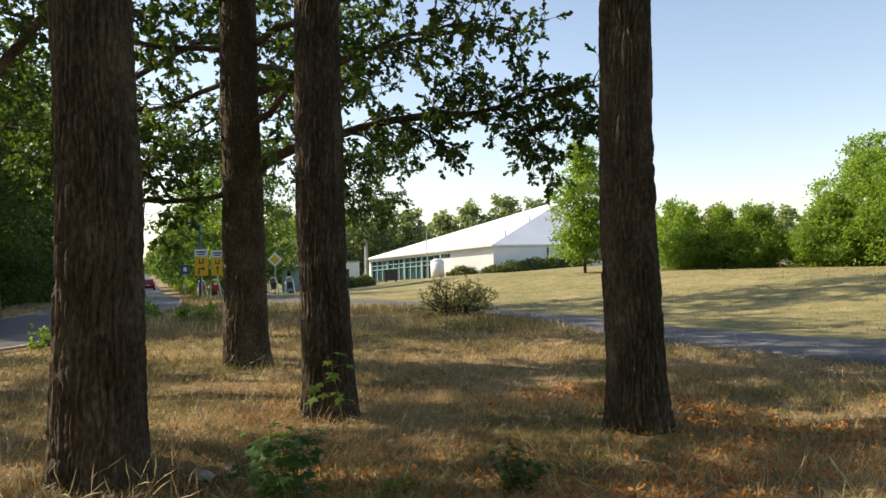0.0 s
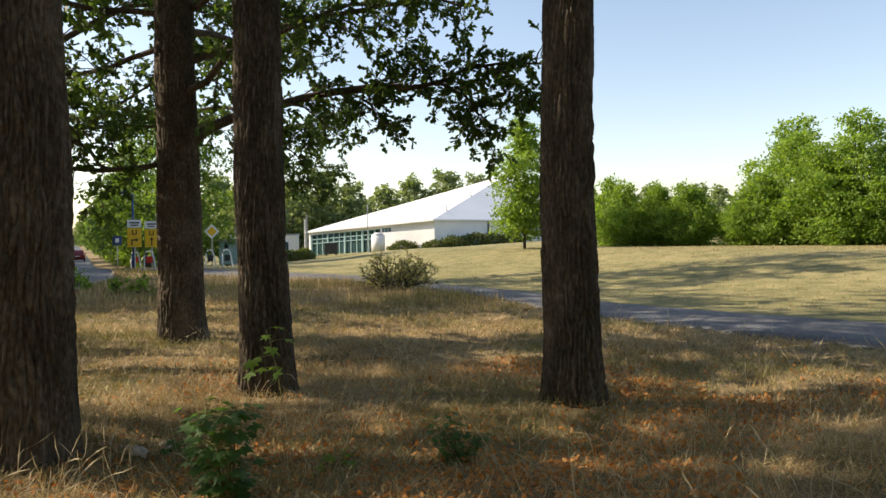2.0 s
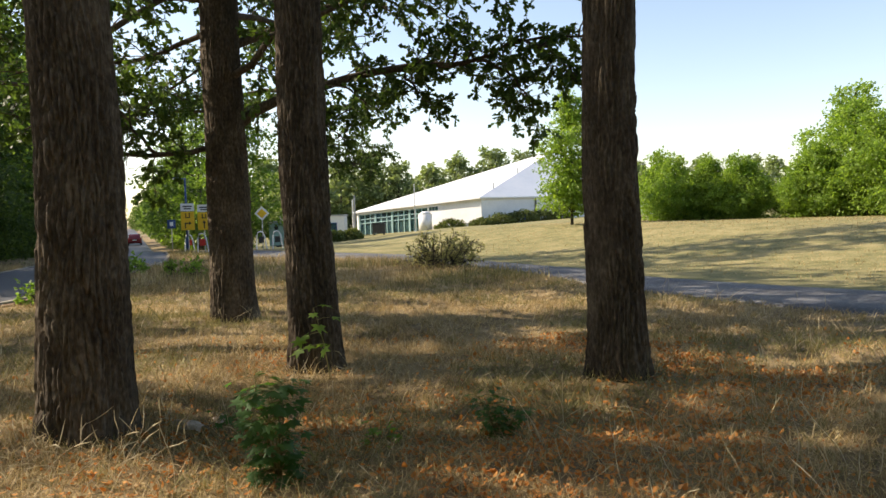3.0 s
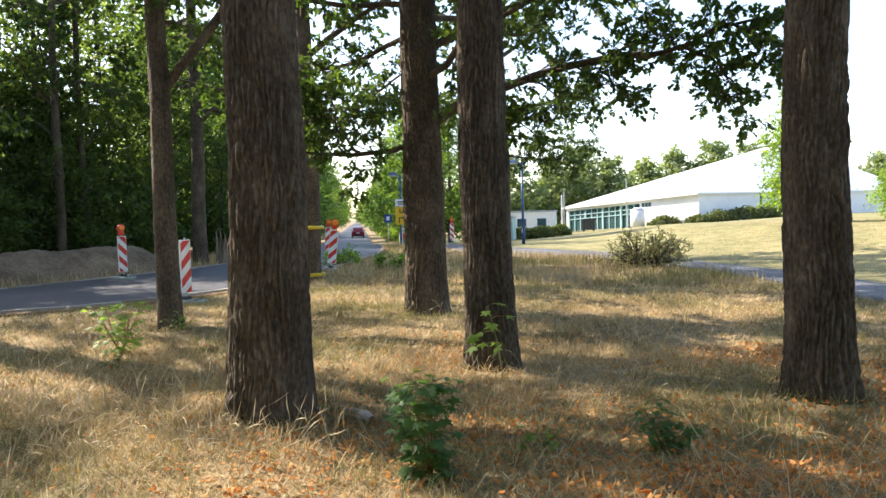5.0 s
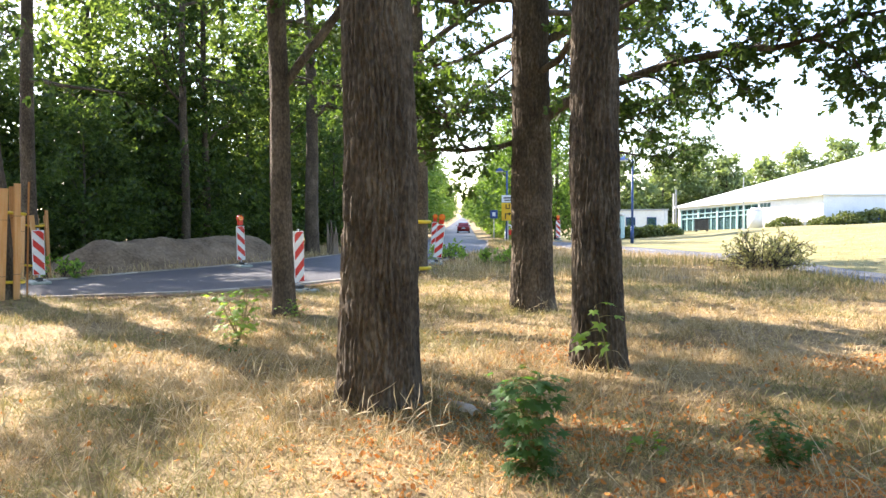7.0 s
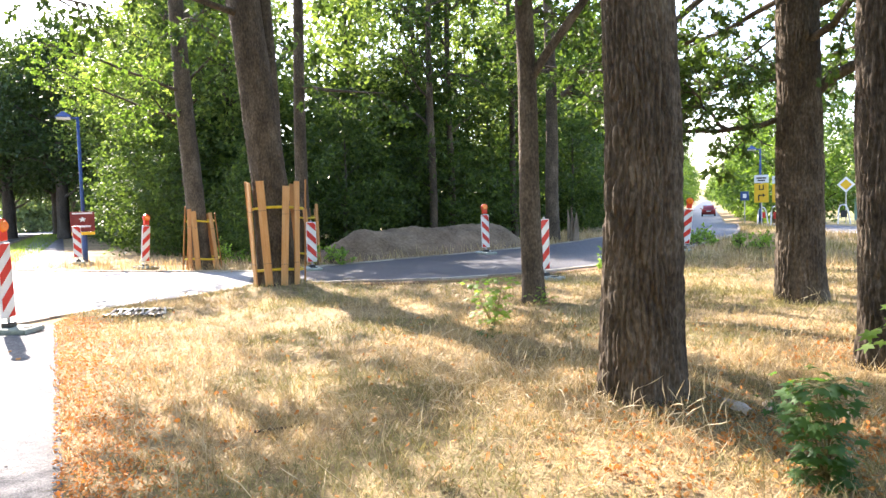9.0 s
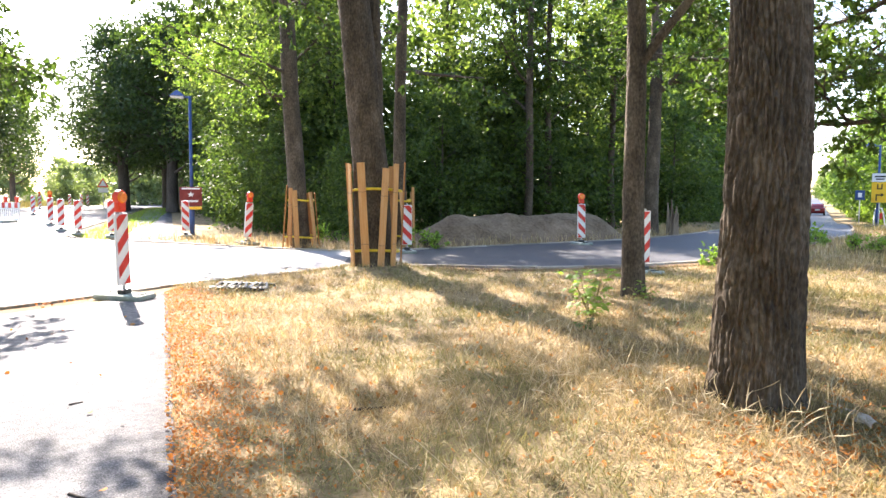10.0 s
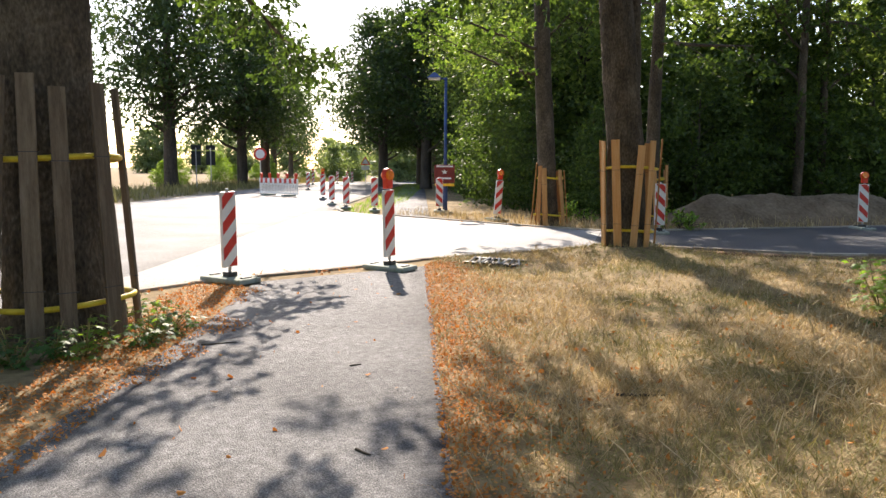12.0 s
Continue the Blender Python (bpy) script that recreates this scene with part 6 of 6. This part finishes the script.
for m, mat, name in ((~g, STRAW, "tall_dry_grass"), (g, GREEN_GRASS, "tall_green_grass")):
    stuff(name, [blades(x[m], y[m], rs.uniform(0.07, 0.3, m.sum()) * (0.7 + 0.9 * vn(x[m] * 0.4, y[m] * 0.4, 53)), np.full(m.sum(), 0.006), rs.uniform(0.05, 0.6, m.sum()), rs)], mat, "tall uncut grass on the far verge", "grass")
# grass at the wood's edge and on the green island
x, y = scatter(60000, (-40, -14, 8, 30), rs, lambda a, b: (dist_line(a, b, FAR_KERB[1:]) < 2.6) & ~inside(a, b, [(-9, 0), (-26.5, 6.3), (-26, 7.5), (-23, 8.3), (-22.2, 9.3)] + FAR_KERB[2:] + [(-8, 42)]))
stuff("verge_grass", [blades(x, y, rs.uniform(0.08, 0.4, len(x)), np.full(len(x), 0.006), rs.uniform(0.1, 0.8, len(x)), rs)], STRAW, "dry grass along the wood's edge", "grass")
x, y = scatter(60000, (-75, -24, 7.6, 32), rs, lambda a, b: (b > main_y(a, -4.1)) & (b < main_y(a, -4.1) + 2.2 - 0.9 * np.maximum(0, (a + 34) / 10)))
stuff("island_grass", [blades(x, y, rs.uniform(0.06, 0.2, len(x)), np.full(len(x), 0.012), rs.uniform(0.1, 0.8, len(x)), rs)], BRIGHT_LEAF, "fresh green grass on the traffic island", "grass")
x, y = scatter(40000, (-110, -20, -8, 40), rs, lambda a, b: (b < main_y(a, -15.2)) & (b > main_y(a, -22)))
stuff("far_verge_grass", [blades(x, y, rs.uniform(0.2, 0.7, len(x)), np.full(len(x), 0.03), rs.uniform(0.1, 0.6, len(x)), rs)], GREEN_GRASS, "rough grass across the street", "grass")
# short mown lawn on the bank
x, y = scatter(40000, (2, 24, 8, 42), rs, lambda a, b: ((a - 1.5) * 0.884 + (b - 24.2) * 0.471 > 0.25) & (rs.uniform(0, 1, len(a)) < 0.35 + 0.6 * vn(a, b, 61)) & ~inside(a, b, WALK_NEAR + WALK_FAR[::-1]))
stuff("lawn_grass", [blades(x, y, rs.uniform(0.03, 0.09, len(x)), np.full(len(x), 0.008), rs.uniform(0.2, 0.9, len(x)), rs)], STRAW, "short sun-dried lawn grass", "grass")


def stalks(n, rs):
    """Tall seed-headed stalks: thin stems and spindle ears."""
    out = []
    x, y = scatter(n * 3, (-7, 6, 1.2, 13), rs, near_grass(4.5, 1.0))
    for a, b in list(zip(x, y))[:n]:
        if -0.55 < a - 0.1 * b < 0.1 and b < 4:
            continue
        L = rs.uniform(0.22, 0.5)
        P = wander((a, b, h(a, b)), (rs.normal() * 0.35, rs.normal() * 0.35, 1), L, rs, 6, 0.13, -0.05)
        r = [0.0014, 0.0013, 0.0012, 0.0011, 0.0011, 0.0038, 0.0008] if rs.uniform() < 0.6 else [0.002] * 6 + [0.001]
        out.append(tube(P, r, 4))
    return out


PALE_STRAW = foliage("pale_straw", [(0.42, 0.34, 0.19), (0.55, 0.46, 0.29), (0.68, 0.59, 0.40)], 0.2, 0.7, (1.3, 1.3, 1.1))
stuff("grass_stalk", stalks(620, rs), PALE_STRAW, "tall bleached grass stalks with seed heads", "grass")
# a clump of stalks in front of the stout oak
for cx, cy, n in ((-2.7, 4.4, 60), (-3.5, 4.75, 60), (-3.15, 4.0, 44), (-4.2, 5.6, 30), (-4.6, 4.7, 40), (-2.1, 4.2, 34), (-1.75, 4.5, 18), (-4.0, 3.7, 36), (0.95, 4.25, 10), (2.6, 5.6, 12), (3.6, 6.6, 14), (-0.75, 6.75, 10), (-3.1, 10.9, 22), (0.2, 20.8, 30)):
    cl = []
    for _ in range(n):
        a, b = cx + rs.normal() * 0.4, cy + rs.normal() * 0.2
        P = wander((a, b, h(a, b)), (rs.normal() * 0.4, rs.normal() * 0.4, 1), rs.uniform(0.2, 0.52), rs, 6, 0.18, -0.08)
        cl.append(tube(P, [0.0014, 0.0013, 0.0012, 0.0011, 0.0011, 0.0038, 0.0008], 4))
    stuff("grass_clump", cl, PALE_STRAW, "clump of arching bleached seed-headed grass", "grass")


def litter(n, box4, keep, size, rs, lift=0.035):
    x, y = scatter(n, box4, rs, keep)
    c = np.stack([x, y, ground_height(x, y) + rs.uniform(0.004, lift, len(x))], -1)
    return leaves(c, size, rs, True, 0.0, 2.2)


def by_path(x, y):
    d = dist_line(x, y, EDGE_R)
    return (inside(x, y, GRASS) | (d < 0.05)) & (rs.uniform(0, 1, len(x)) < np.exp(-(d / 0.5) ** 1.4) * (0.35 + 1.3 * vn(x * 2.2, y * 2.2, 71)))
stuff("leaf_litter", [litter(165000, (-12, 1, -0.6, 6), by_path, 0.026, rs, 0.045),
                      litter(70000, (-7, 5, 2.2, 9), lambda a, b: in_grass(a, b) & (rs.uniform(0, 1, len(a)) < 0.6 * smooth(0.45, 0.75, vn(a * 0.9, b * 0.9, 72)) * smooth(-2.6, -1.4, a) + 0.4 * np.exp(-((a + 0.2) / 1.7) ** 2 - ((b - 4.9) / 1.0) ** 2) + 0.025), 0.04, rs, 0.06),
                      litter(42000, (-11, -3, -2.4, 2.5), lambda a, b: dist_line(a, b, [(-3.4, -1.4), (-5.2, -0.65), (-7.5, 0.35), (-9.6, 1.1)]) < 0.75 * vn(a * 2, b * 2, 73) + 0.15, 0.027, rs),
                      litter(24000, (-23, -5, -2.4, 12), lambda a, b: np.minimum(dist_line(a, b, CORNER_KERB), dist_line(a, b, FAR_KERB[:6])) < 0.4 * vn(a * 2, b * 2, 74) - 0.02, 0.045, rs)],
      LITTER, "orange-brown fallen oak leaves", "leaf litter")
stuff("path_leaves", [litter(700, (-10, 0, -3, 4), lambda a, b: (rs.uniform(0, 1, len(a)) < 0.35) & ~inside(a, b, GRASS), 0.05, rs)], LITTER, "scattered dry leaves on the footpath", "leaf litter")


# ---- kerb stones ----
def kerb_row(line, length, wide, tall, owner, offset=0.0):
    P = resample(line, 2000)
    s = np.concatenate([[0], np.cumsum(np.hypot(*np.diff(P, axis=0).T))])
    bm = box(length - 0.015, wide, tall + 0.1, 0.012)
    me = bpy.data.meshes.new("kerb_stone")
    bm.to_mesh(me)
    bm.free()
    me.materials.append(KERB)
    at = length / 2
    while at < s[-1]:
        i = int(np.searchsorted(s, at))
        i = max(1, min(1998, i))
        d = P[i + 1] - P[i - 1]
        a = math.atan2(d[1], d[0])
        x, y = P[i][0] - math.sin(a) * offset, P[i][1] + math.cos(a) * offset
        put("kerb_stone", me, owner, m=Matrix.Translation((x, y, float(land(x, y)) - 0.1 + random.uniform(-0.004, 0.004))) @ Matrix.Rotation(a + random.uniform(-0.01, 0.01), 4, "Z"))
        at += length


def kerb_owner(name, label):
    o = new(name)
    return tagged(o, label, "kerb", kind="structure")


kerb_row(CORNER_KERB[2:] + KERB_LINE[2:4], 1.0, 0.12, 0.035, kerb_owner("kerb_near", "low worn concrete kerb at the junction"))
kerb_row(KERB_LINE[3:], 1.0, 0.12, 0.07, kerb_owner("kerb_side_road", "new concrete kerb along the fresh asphalt"))
kerb_row(FAR_KERB, 1.0, 0.12, 0.05, kerb_owner("kerb_wood", "concrete kerb at the wood's edge"))
kerb_row([(-25.5, 7.3), (-27, 7.6), (-30, 8.6), (-36, 11.3), (-50, 17.5), (-66, 24.6)], 1.0, 0.12, 0.06, kerb_owner("kerb_island", "kerb round the green traffic island"))
